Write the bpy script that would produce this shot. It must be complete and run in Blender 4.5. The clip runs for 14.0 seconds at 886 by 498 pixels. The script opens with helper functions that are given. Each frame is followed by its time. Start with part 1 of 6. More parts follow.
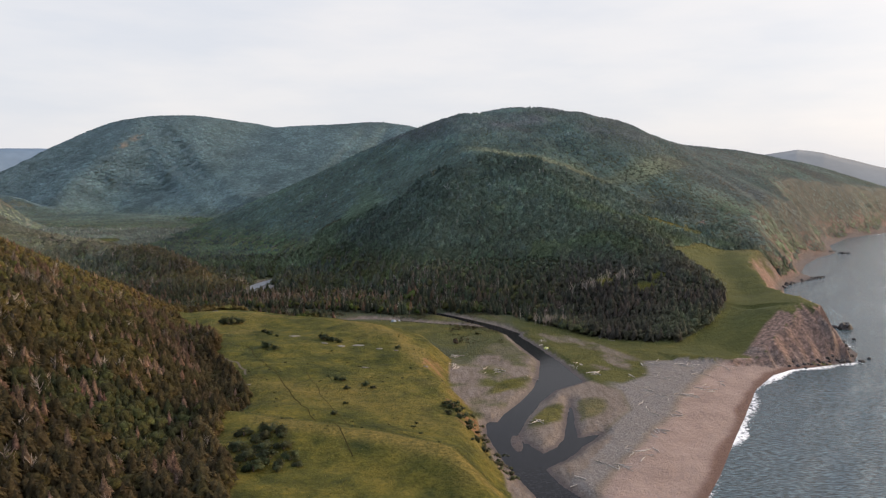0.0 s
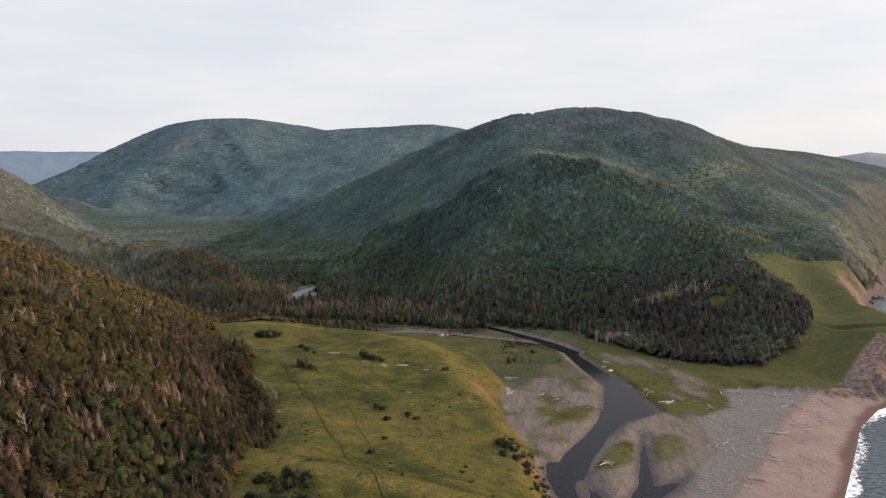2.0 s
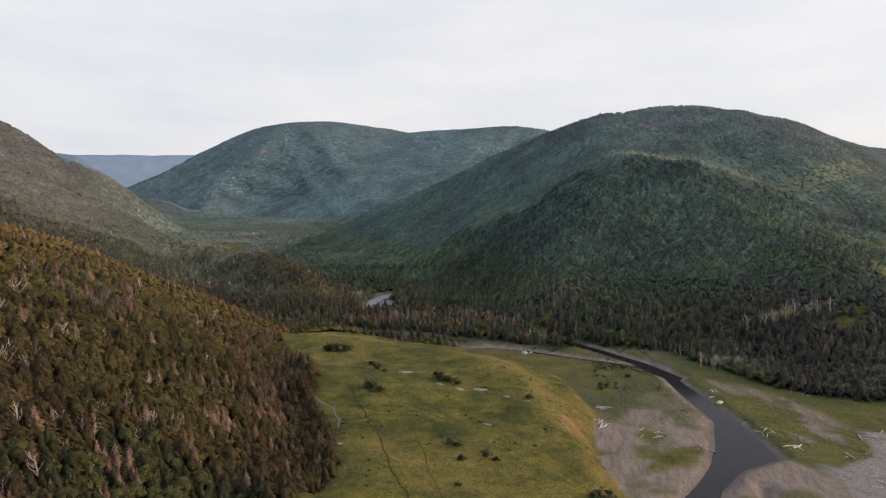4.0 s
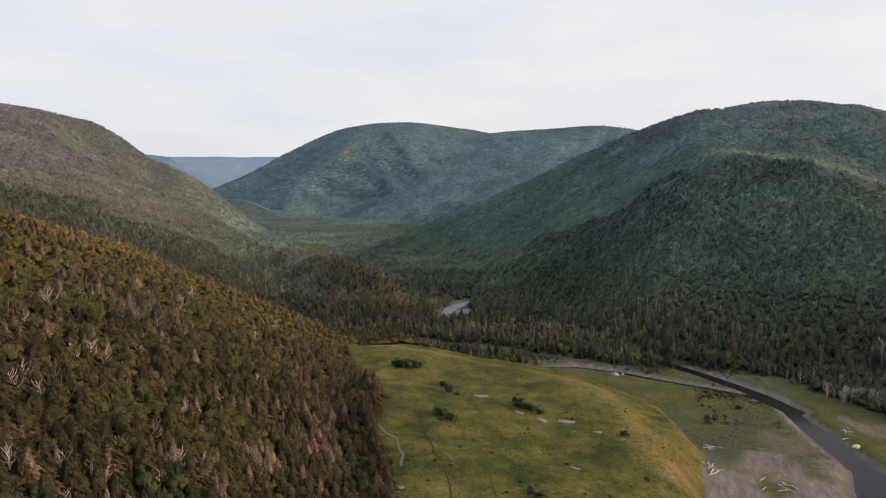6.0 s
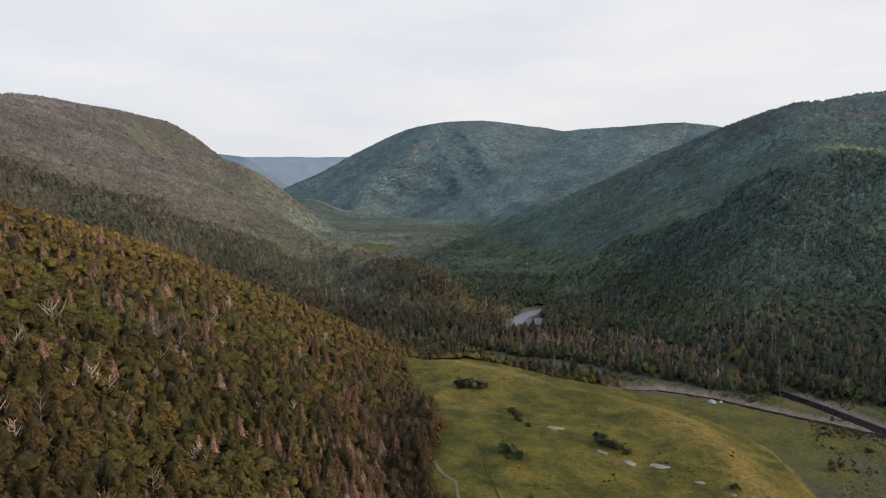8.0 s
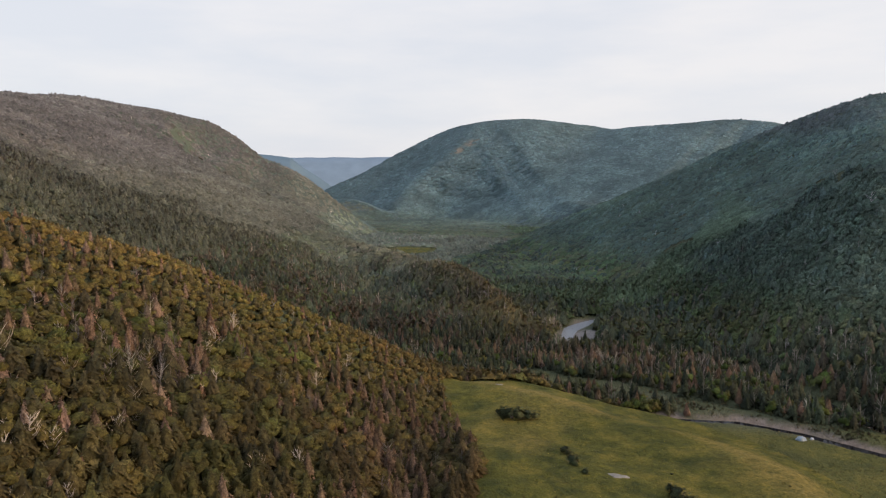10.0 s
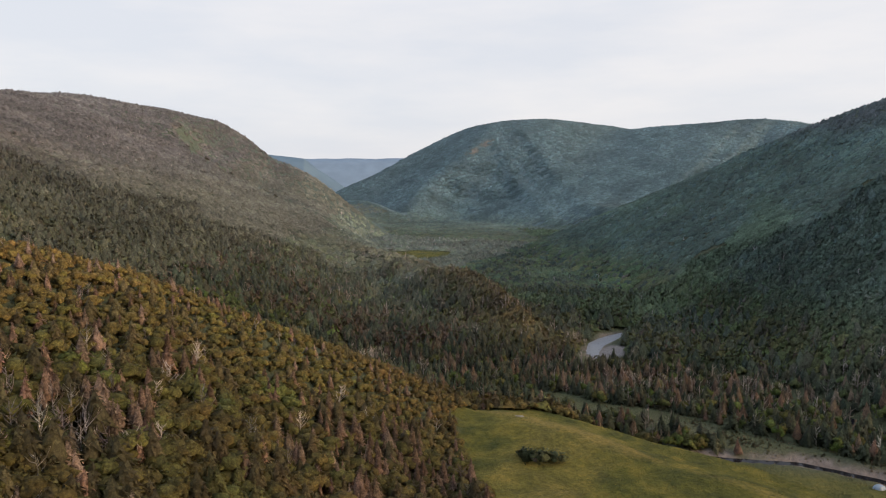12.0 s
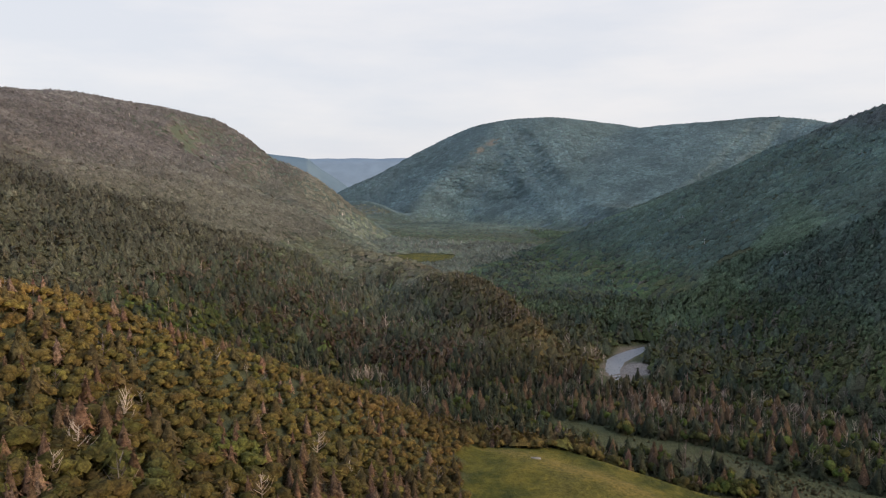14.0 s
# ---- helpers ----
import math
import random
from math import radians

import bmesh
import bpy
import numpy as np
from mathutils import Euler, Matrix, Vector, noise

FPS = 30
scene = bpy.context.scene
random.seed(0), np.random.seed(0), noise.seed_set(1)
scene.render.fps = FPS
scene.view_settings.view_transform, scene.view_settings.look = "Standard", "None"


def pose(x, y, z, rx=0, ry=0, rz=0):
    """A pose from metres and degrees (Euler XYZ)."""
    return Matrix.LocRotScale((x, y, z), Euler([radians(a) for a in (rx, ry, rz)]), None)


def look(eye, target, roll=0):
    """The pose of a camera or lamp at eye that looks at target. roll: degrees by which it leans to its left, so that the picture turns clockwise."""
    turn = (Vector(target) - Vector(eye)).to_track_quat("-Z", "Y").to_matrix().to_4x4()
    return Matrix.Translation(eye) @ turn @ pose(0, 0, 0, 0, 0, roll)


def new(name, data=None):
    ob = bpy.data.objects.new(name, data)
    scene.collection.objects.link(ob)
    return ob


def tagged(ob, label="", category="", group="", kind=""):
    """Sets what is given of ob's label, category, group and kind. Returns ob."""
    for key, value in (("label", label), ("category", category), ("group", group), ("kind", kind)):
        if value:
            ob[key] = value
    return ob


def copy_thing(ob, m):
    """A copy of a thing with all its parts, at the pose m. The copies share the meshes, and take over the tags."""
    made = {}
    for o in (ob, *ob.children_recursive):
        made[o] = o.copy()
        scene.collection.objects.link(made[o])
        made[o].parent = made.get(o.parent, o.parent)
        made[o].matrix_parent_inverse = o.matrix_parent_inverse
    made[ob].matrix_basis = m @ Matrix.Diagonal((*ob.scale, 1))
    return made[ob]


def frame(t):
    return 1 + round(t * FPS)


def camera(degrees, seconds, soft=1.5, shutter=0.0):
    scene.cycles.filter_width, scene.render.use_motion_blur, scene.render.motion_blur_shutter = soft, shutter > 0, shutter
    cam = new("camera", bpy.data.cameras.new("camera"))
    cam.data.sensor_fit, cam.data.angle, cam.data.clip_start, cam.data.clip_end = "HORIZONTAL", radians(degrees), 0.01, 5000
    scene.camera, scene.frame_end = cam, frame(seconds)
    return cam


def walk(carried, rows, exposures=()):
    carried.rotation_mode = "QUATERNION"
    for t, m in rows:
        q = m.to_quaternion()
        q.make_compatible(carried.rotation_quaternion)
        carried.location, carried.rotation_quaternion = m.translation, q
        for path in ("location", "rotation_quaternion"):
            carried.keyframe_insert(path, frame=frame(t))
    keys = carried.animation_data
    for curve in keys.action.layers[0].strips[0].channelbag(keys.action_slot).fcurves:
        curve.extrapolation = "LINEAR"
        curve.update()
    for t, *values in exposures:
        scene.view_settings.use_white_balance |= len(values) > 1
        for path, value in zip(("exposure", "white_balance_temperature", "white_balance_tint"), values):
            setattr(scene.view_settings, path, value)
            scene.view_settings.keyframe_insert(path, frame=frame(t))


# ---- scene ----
cam = camera(64.5, 14.0, 1.2)
METRES, EYE, TILT, LEAN, TURN = 250.0, 99.0, -6.25, 0.1, 0.0
ROWS = [
    (0.0, 0.0, 0.0, 0.0, 0.0, 0.0, 0.0),
    (0.5, -0.0017, 0.034, 0.0037, 0.13, 0.08, -0.08),
    (1.0, -0.0033, 0.0677, 0.0074, 0.94, 0.14, -0.2),
    (1.5, -0.0053, 0.1017, 0.0106, 2.37, 0.19, -0.34),
    (2.0, -0.0074, 0.1355, 0.0139, 4.02, 0.23, -0.53),
    (2.5, -0.0098, 0.1671, 0.0172, 5.57, 0.27, -0.72),
    (3.0, -0.0134, 0.201, 0.0206, 7.22, 0.31, -0.9),
    (5.5, -0.0412, 0.3694, 0.0365, 15.71, 0.31, -1.89),
    (6.0, -0.0498, 0.4037, 0.0391, 17.25, 0.28, -2.06),
    (6.5, -0.0592, 0.4379, 0.0415, 18.77, 0.26, -2.22),
    (7.0, -0.0691, 0.4721, 0.0441, 20.25, 0.22, -2.37),
    (7.5, -0.0804, 0.5068, 0.0466, 21.65, 0.14, -2.53),
    (8.0, -0.092, 0.5417, 0.0492, 23.02, 0.04, -2.68),
    (8.5, -0.1047, 0.577, 0.0522, 24.11, -0.04, -2.76),
    (9.0, -0.1183, 0.6119, 0.0552, 25.11, -0.09, -2.83),
    (11.5, -0.1933, 0.7791, 0.0706, 27.75, -0.08, -3.0),
    (12.0, -0.2098, 0.8122, 0.0739, 27.86, -0.07, -3.05),
    (12.5, -0.2261, 0.8447, 0.0773, 27.97, -0.05, -3.08),
    (13.0, -0.243, 0.8774, 0.0807, 28.05, -0.06, -3.1),
    (13.5, -0.2601, 0.9108, 0.0842, 28.15, -0.09, -3.1),
    (14.0, -0.2774, 0.9449, 0.0873, 28.27, -0.09, -3.05),
]
walk(cam, [(t, pose(0, 0, EYE, TILT, LEAN, TURN) @ pose(METRES * x, METRES * y, METRES * z, 90 + pitch, roll, yaw)) for t, x, y, z, yaw, pitch, roll in ROWS], [(0.0, 0.0, 6500, 13), (14.0, 0.0, 6500, 13)])

# ---- light ----
world = bpy.data.worlds.new("sky")
scene.world = world
world.use_nodes = True
wn = world.node_tree.nodes
wl = world.node_tree.links
wn.clear()
SUN_AZ, SUN_EL = 80.0, 17.0        # degrees from +y towards +x, and above the horizon
sky = wn.new("ShaderNodeTexSky")
sky.sky_type = 'NISHITA'
sky.sun_disc = False
sky.sun_elevation = radians(SUN_EL)
sky.sun_rotation = radians(SUN_AZ)
sky.dust_density = 3.0
sky.air_density = 1.0
w_coord = wn.new("ShaderNodeTexCoord")
w_map = wn.new("ShaderNodeMapping")
w_map.inputs["Scale"].default_value = (1.0, 1.0, 4.5)
w_noise = wn.new("ShaderNodeTexNoise")
w_noise.inputs["Scale"].default_value = 2.2
w_noise.inputs["Detail"].default_value = 5.0
w_noise.inputs["Roughness"].default_value = 0.55
w_ramp = wn.new("ShaderNodeValToRGB")
w_ramp.color_ramp.elements[0].position = 0.40
w_ramp.color_ramp.elements[0].color = (8.6, 9.0, 9.5, 1)
w_ramp.color_ramp.elements[1].position = 0.62
w_ramp.color_ramp.elements[1].color = (9.9, 9.9, 9.9, 1)
w_mix = wn.new("ShaderNodeMixRGB")
w_mix.inputs[0].default_value = 0.82
w_bg = wn.new("ShaderNodeBackground")
w_bg.inputs[1].default_value = 0.1
w_out = wn.new("ShaderNodeOutputWorld")
wl.new(w_coord.outputs["Generated"], w_map.inputs["Vector"])
wl.new(w_map.outputs["Vector"], w_noise.inputs["Vector"])
wl.new(w_noise.outputs["Fac"], w_ramp.inputs[0])
wl.new(sky.outputs[0], w_mix.inputs[1])
wl.new(w_ramp.outputs[0], w_mix.inputs[2])
# veiled sky: brighter to the zenith, and a wide warm glow round the hidden sun
w_sep = wn.new("ShaderNodeSeparateXYZ")
wl.new(w_coord.outputs["Generated"], w_sep.inputs[0])
w_zen = wn.new("ShaderNodeMapRange")
w_zen.interpolation_type = 'SMOOTHSTEP'
w_zen.inputs["From Min"].default_value = 0.2
w_zen.inputs["From Max"].default_value = 0.9
w_zen.inputs["To Min"].default_value = 0.0
w_zen.inputs["To Max"].default_value = 1.0
wl.new(w_sep.outputs["Z"], w_zen.inputs["Value"])
w_dot = wn.new("ShaderNodeVectorMath")
w_dot.operation = 'DOT_PRODUCT'
w_dot.inputs[1].default_value = (math.sin(radians(SUN_AZ)) * math.cos(radians(SUN_EL)), math.cos(radians(SUN_AZ)) * math.cos(radians(SUN_EL)), math.sin(radians(SUN_EL)))
wl.new(w_coord.outputs["Generated"], w_dot.inputs[0])
w_max = wn.new("ShaderNodeMath")
w_max.operation = 'MAXIMUM'
w_max.inputs[1].default_value = 0.0
wl.new(w_dot.outputs["Value"], w_max.inputs[0])
w_pow = wn.new("ShaderNodeMath")
w_pow.operation = 'POWER'
w_pow.inputs[1].default_value = 7.0
wl.new(w_max.outputs[0], w_pow.inputs[0])
w_glow = wn.new("ShaderNodeMixRGB")
w_glow.inputs[1].default_value = (1, 1, 1, 1)
w_glow.inputs[2].default_value = (3.6, 2.9, 2.1, 1)
wl.new(w_pow.outputs[0], w_glow.inputs[0])
w_mul = wn.new("ShaderNodeMixRGB")
w_mul.blend_type = 'MULTIPLY'
w_mul.inputs[0].default_value = 1.0
wl.new(w_mix.outputs[0], w_mul.inputs[1])
wl.new(w_glow.outputs[0], w_mul.inputs[2])
w_mul2 = wn.new("ShaderNodeMixRGB")
w_mul2.blend_type = 'MULTIPLY'
w_mul2.inputs[0].default_value = 1.0
wl.new(w_mul.outputs[0], w_mul2.inputs[1])
w_over = wn.new("ShaderNodeMixRGB")
w_over.inputs[1].default_value = (1, 1, 1, 1)
w_over.inputs[2].default_value = (1.75, 1.95, 2.35, 1)
wl.new(w_zen.outputs[0], w_over.inputs[0])
wl.new(w_over.outputs[0], w_mul2.inputs[2])
wl.new(w_mul2.outputs[0], w_bg.inputs[0])
wl.new(w_bg.outputs[0], w_out.inputs[0])

sun_data = bpy.data.lights.new("sun", 'SUN')
sun_data.energy = 4.9
sun_data.angle = radians(36.0)
sun_data.color = (1.0, 0.71, 0.44)
sun = new("sun", sun_data)
sun.matrix_world = look((math.sin(radians(SUN_AZ)) * 900, math.cos(radians(SUN_AZ)) * 900, 900 * math.tan(radians(SUN_EL))), (0, 0, 0))


# ---- materials ----
def node_material(name, rough=0.8, spec=0.3):
    m = bpy.data.materials.new(name)
    m.use_nodes = True
    b = m.node_tree.nodes["Principled BSDF"]
    b.inputs["Roughness"].default_value = rough
    b.inputs["Specular IOR Level"].default_value = spec
    return m, m.node_tree.nodes, m.node_tree.links, b


def noise_node(nodes, links, scale, detail=4.0, rough=0.6, vector=None):
    n = nodes.new("ShaderNodeTexNoise")
    n.inputs["Scale"].default_value = scale
    n.inputs["Detail"].default_value = detail
    n.inputs["Roughness"].default_value = rough
    if vector is not None:
        links.new(vector, n.inputs["Vector"])
    return n


def ramp_node(nodes, links, source, stops):
    r = nodes.new("ShaderNodeValToRGB")
    e = r.color_ramp.elements
    while len(e) < len(stops):
        e.new(0.5)
    for el, (p, c) in zip(e, stops):
        el.position, el.color = p, (*c, 1)
    links.new(source, r.inputs[0])
    return r


def mix_node(nodes, links, fac, a, b, kind='MIX'):
    n = nodes.new("ShaderNodeMixRGB")
    n.blend_type = kind
    for k, v in ((0, fac), (1, a), (2, b)):
        if isinstance(v, (int, float)):
            n.inputs[k].default_value = v
        elif isinstance(v, tuple):
            n.inputs[k].default_value = (*v, 1)
        else:
            links.new(v, n.inputs[k])
    return n.outputs[0]


def math_node(nodes, links, op, a, b=0.0, clamp=False):
    n = nodes.new("ShaderNodeMath")
    n.operation, n.use_clamp = op, clamp
    for k, v in ((0, a), (1, b)):
        if isinstance(v, (int, float)):
            n.inputs[k].default_value = v
        else:
            links.new(v, n.inputs[k])
    return n.outputs[0]


def bump_node(nodes, links, height, bsdf, strength=0.4, distance=0.2):
    n = nodes.new("ShaderNodeBump")
    n.inputs["Strength"].default_value = strength
    n.inputs["Distance"].default_value = distance
    links.new(height, n.inputs["Height"])
    links.new(n.outputs[0], bsdf.inputs["Normal"])


def attribute(nodes, name):
    n = nodes.new("ShaderNodeAttribute")
    n.attribute_name = name
    return n


def simple_material(name, stops, scale, rough=0.85, spec=0.2, bump=0.4, distance=0.1):
    m, n, l, b = node_material(name, rough, spec)
    co = n.new("ShaderNodeTexCoord").outputs["Object"]
    a = noise_node(n, l, scale, 6.0, 0.65, co)
    big = noise_node(n, l, scale * 0.13, 3.0, 0.5, co)
    col = ramp_node(n, l, a.outputs["Fac"], stops).outputs[0]
    col = mix_node(n, l, math_node(n, l, 'MULTIPLY', big.outputs["Fac"], 0.7), col, (0.45, 0.45, 0.45), 'MULTIPLY')
    info = n.new("ShaderNodeObjectInfo")
    hue = n.new("ShaderNodeHueSaturation")
    l.new(col, hue.inputs["Color"])
    l.new(math_node(n, l, 'ADD', math_node(n, l, 'MULTIPLY', info.outputs["Random"], 0.5), 0.8), hue.inputs["Value"])
    l.new(hue.outputs[0], b.inputs["Base Color"])
    bump_node(n, l, a.outputs["Fac"], b, bump, distance)
    return m


def ground_material():
    m, n, l, b = node_material("ground", 0.92, 0.1)
    co = n.new("ShaderNodeTexCoord").outputs["Object"]
    fine = noise_node(n, l, 0.9, 8.0, 0.7, co)
    mid = noise_node(n, l, 0.09, 5.0, 0.6, co)
    big = noise_node(n, l, 0.022, 4.0, 0.55, co)
    # meadow grass: green in the hollows, dry gold on the backs with sunlight painted in
    green = ramp_node(n, l, mid.outputs["Fac"], [(0.36, (0.027, 0.032, 0.007)), (0.5, (0.055, 0.054, 0.010)), (0.64, (0.090, 0.076, 0.015))]).outputs[0]
    dry = ramp_node(n, l, fine.outputs["Fac"], [(0.3, (0.074, 0.062, 0.015)), (0.7, (0.140, 0.106, 0.030))]).outputs[0]
    dryw = math_node(n, l, 'MULTIPLY', attribute(n, "dry").outputs["Fac"], 1.0)
    lumps = ramp_node(n, l, fine.outputs["Fac"], [(0.30, (0.55, 0.58, 0.5)), (0.55, (1, 1, 1)), (0.75, (1.15, 1.12, 1.05))]).outputs[0]
    col = mix_node(n, l, dryw, green, dry)
    clump = noise_node(n, l, 0.28, 7.0, 0.68, co)
    lumps2 = ramp_node(n, l, clump.outputs["Fac"], [(0.36, (0.70, 0.76, 0.68)), (0.5, (0.96, 0.97, 0.92)), (0.68, (1.22, 1.18, 1.08))]).outputs[0]
    col = mix_node(n, l, 0.9, col, lumps, 'MULTIPLY')
    col = mix_node(n, l, 0.9, col, lumps2, 'MULTIPLY')
    col = mix_node(n, l, attribute(n, "even").outputs["Fac"], col, mix_node(n, l, big.outputs["Fac"], (0.036, 0.046, 0.014), (0.054, 0.053, 0.018)))
    # forest floor; far off, haze is painted in as paler, bluer tones
    floor = ramp_node(n, l, fine.outputs["Fac"], [(0.3, (0.024, 0.029, 0.016)), (0.6, (0.044, 0.050, 0.026)), (0.8, (0.070, 0.068, 0.036))]).outputs[0]
    floor = mix_node(n, l, attribute(n, "haze_pale").outputs["Fac"], floor, mix_node(n, l, attribute(n, "haze_blue").outputs["Fac"], (0.062, 0.078, 0.060), (0.066, 0.100, 0.112)))
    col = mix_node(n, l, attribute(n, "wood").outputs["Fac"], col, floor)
    # river gravel, grey with silt
    stones = n.new("ShaderNodeTexVoronoi")
    stones.inputs["Scale"].default_value = 2.2
    l.new(co, stones.inputs["Vector"])
    grav = ramp_node(n, l, stones.outputs["Color"], [(0.1, (0.074, 0.070, 0.068)), (0.6, (0.122, 0.115, 0.111)), (0.95, (0.185, 0.174, 0.168))]).outputs[0]
    grav = mix_node(n, l, math_node(n, l, 'MULTIPLY', mid.outputs["Fac"], 0.6), grav, (0.125, 0.105, 0.085))
    col = mix_node(n, l, attribute(n, "gravel").outputs["Fac"], col, grav)
    flow = n.new("ShaderNodeMapping")
    flow.inputs["Rotation"].default_value = (0, 0, radians(-25))
    flow.inputs["Scale"].default_value = (0.5, 0.10, 1.0)
    l.new(co, flow.inputs["Vector"])
    drift = noise_node(n, l, 1.0, 6.0, 0.65, flow.outputs[0])
    mudc = ramp_node(n, l, drift.outputs["Fac"], [(0.3, (0.080, 0.065, 0.053)), (0.5, (0.112, 0.092, 0.076)), (0.7, (0.148, 0.123, 0.103))]).outputs[0]
    col = mix_node(n, l, attribute(n, "silt").outputs["Fac"], col, mudc)
    sand = ramp_node(n, l, mid.outputs["Fac"], [(0.3, (0.150, 0.112, 0.094)), (0.7, (0.205, 0.156, 0.134))]).outputs[0]
    sand = mix_node(n, l, attribute(n, "wet").outputs["Fac"], sand, (0.092, 0.058, 0.046))
    col = mix_node(n, l, attribute(n, "sand").outputs["Fac"], col, sand)
    # bare soil of the bluff and rock of the cliffs, streaked down the fall
    st = n.new("ShaderNodeMapping")
    st.inputs["Scale"].default_value = (0.55, 0.55, 0.07)
    l.new(co, st.inputs["Vector"])
    streak = noise_node(n, l, 1.0, 6.0, 0.65, st.outputs[0])
    soil = ramp_node(n, l, streak.outputs["Fac"], [(0.3, (0.075, 0.048, 0.026)), (0.55, (0.150, 0.086, 0.046)), (0.75, (0.21, 0.135, 0.085))]).outputs[0]
    col = mix_node(n, l, attribute(n, "soil").outputs["Fac"], col, soil)
    rock = ramp_node(n, l, streak.outputs["Fac"], [(0.3, (0.046, 0.036, 0.032)), (0.46, (0.112, 0.076, 0.060)), (0.58, (0.180, 0.118, 0.092)), (0.72, (0.235, 0.172, 0.145))]).outputs[0]
    grey = ramp_node(n, l, streak.outputs["Fac"], [(0.32, (0.030, 0.028, 0.028)), (0.5, (0.085, 0.076, 0.070)), (0.7, (0.150, 0.135, 0.122))]).outputs[0]
    rock = mix_node(n, l, ramp_node(n, l, big.outputs["Fac"], [(0.52, (0, 0, 0)), (0.68, (1, 1, 1))]).outputs[0], rock, grey)
    col = mix_node(n, l, attribute(n, "rock").outputs["Fac"], col, rock)
    col = mix_node(n, l, attribute(n, "shore").outputs["Fac"], col, (0.062, 0.052, 0.050))
    l.new(col, b.inputs["Base Color"])
    hgt = math_node(n, l, 'ADD', fine.outputs["Fac"], math_node(n, l, 'MULTIPLY', clump.outputs["Fac"], 3.0))
    bump_node(n, l, hgt, b, 0.8, 0.7)
    return m


def foliage_material(name, single=False):
    m, n, l, b = node_material(name, 0.75, 0.12)
    tint = attribute(n, "tint")
    geo = n.new("ShaderNodeNewGeometry")
    hue = n.new("ShaderNodeHueSaturation")
    l.new(tint.outputs["Color"], hue.inputs["Color"])
    value = math_node(n, l, 'ADD', math_node(n, l, 'MULTIPLY', geo.outputs["Random Per Island"], 0.2), 0.9)
    shift = math_node(n, l, 'ADD', math_node(n, l, 'MULTIPLY', geo.outputs["Random Per Island"], 0.02), 0.49)
    if single:
        info = n.new("ShaderNodeObjectInfo")
        value = math_node(n, l, 'MULTIPLY', value, math_node(n, l, 'ADD', math_node(n, l, 'MULTIPLY', info.outputs["Random"], 0.6), 0.7))
        shift = math_node(n, l, 'ADD', shift, math_node(n, l, 'MULTIPLY', math_node(n, l, 'SUBTRACT', info.outputs["Random"], 0.5), 0.05))
    # leaf grain: sprays of light and dark leaves, and larger tufts
    spot = geo.outputs["Position"]
    grain = noise_node(n, l, 2.3, 3.0, 0.65, spot)
    tuft = noise_node(n, l, 0.62, 2.0, 0.5, spot)
    g = ramp_node(n, l, grain.outputs["Fac"], [(0.40, (0.66, 0.66, 0.66)), (0.50, (0.94, 0.94, 0.94)), (0.61, (1.42, 1.42, 1.42))]).outputs[0]
    t_ = ramp_node(n, l, tuft.outputs["Fac"], [(0.34, (0.72, 0.72, 0.72)), (0.66, (1.26, 1.26, 1.26))]).outputs[0]
    value = math_node(n, l, 'MULTIPLY', value, math_node(n, l, 'MULTIPLY', g, t_))
    l.new(value, hue.inputs["Value"])
    l.new(shift, hue.inputs["Hue"])
    l.new(hue.outputs[0], b.inputs["Base Color"])
    thin = n.new("ShaderNodeBsdfTranslucent")
    l.new(hue.outputs[0], thin.inputs[0])
    # leaf clumps take light as the round crown that they make up
    turn = n.new("ShaderNodeVectorTransform")
    turn.vector_type, turn.convert_from, turn.convert_to = 'NORMAL', 'OBJECT', 'WORLD'
    l.new(attribute(n, "bend").outputs["Vector"], turn.inputs[0])
    l.new(turn.outputs[0], b.inputs["Normal"])
    l.new(turn.outputs[0], thin.inputs["Normal"])
    both = n.new("ShaderNodeMixShader")
    both.inputs[0].default_value = 0.38
    l.new(b.outputs[0], both.inputs[1])
    l.new(thin.outputs[0], both.inputs[2])
    l.new(both.outputs[0], n["Material Output"].inputs["Surface"])
    return m


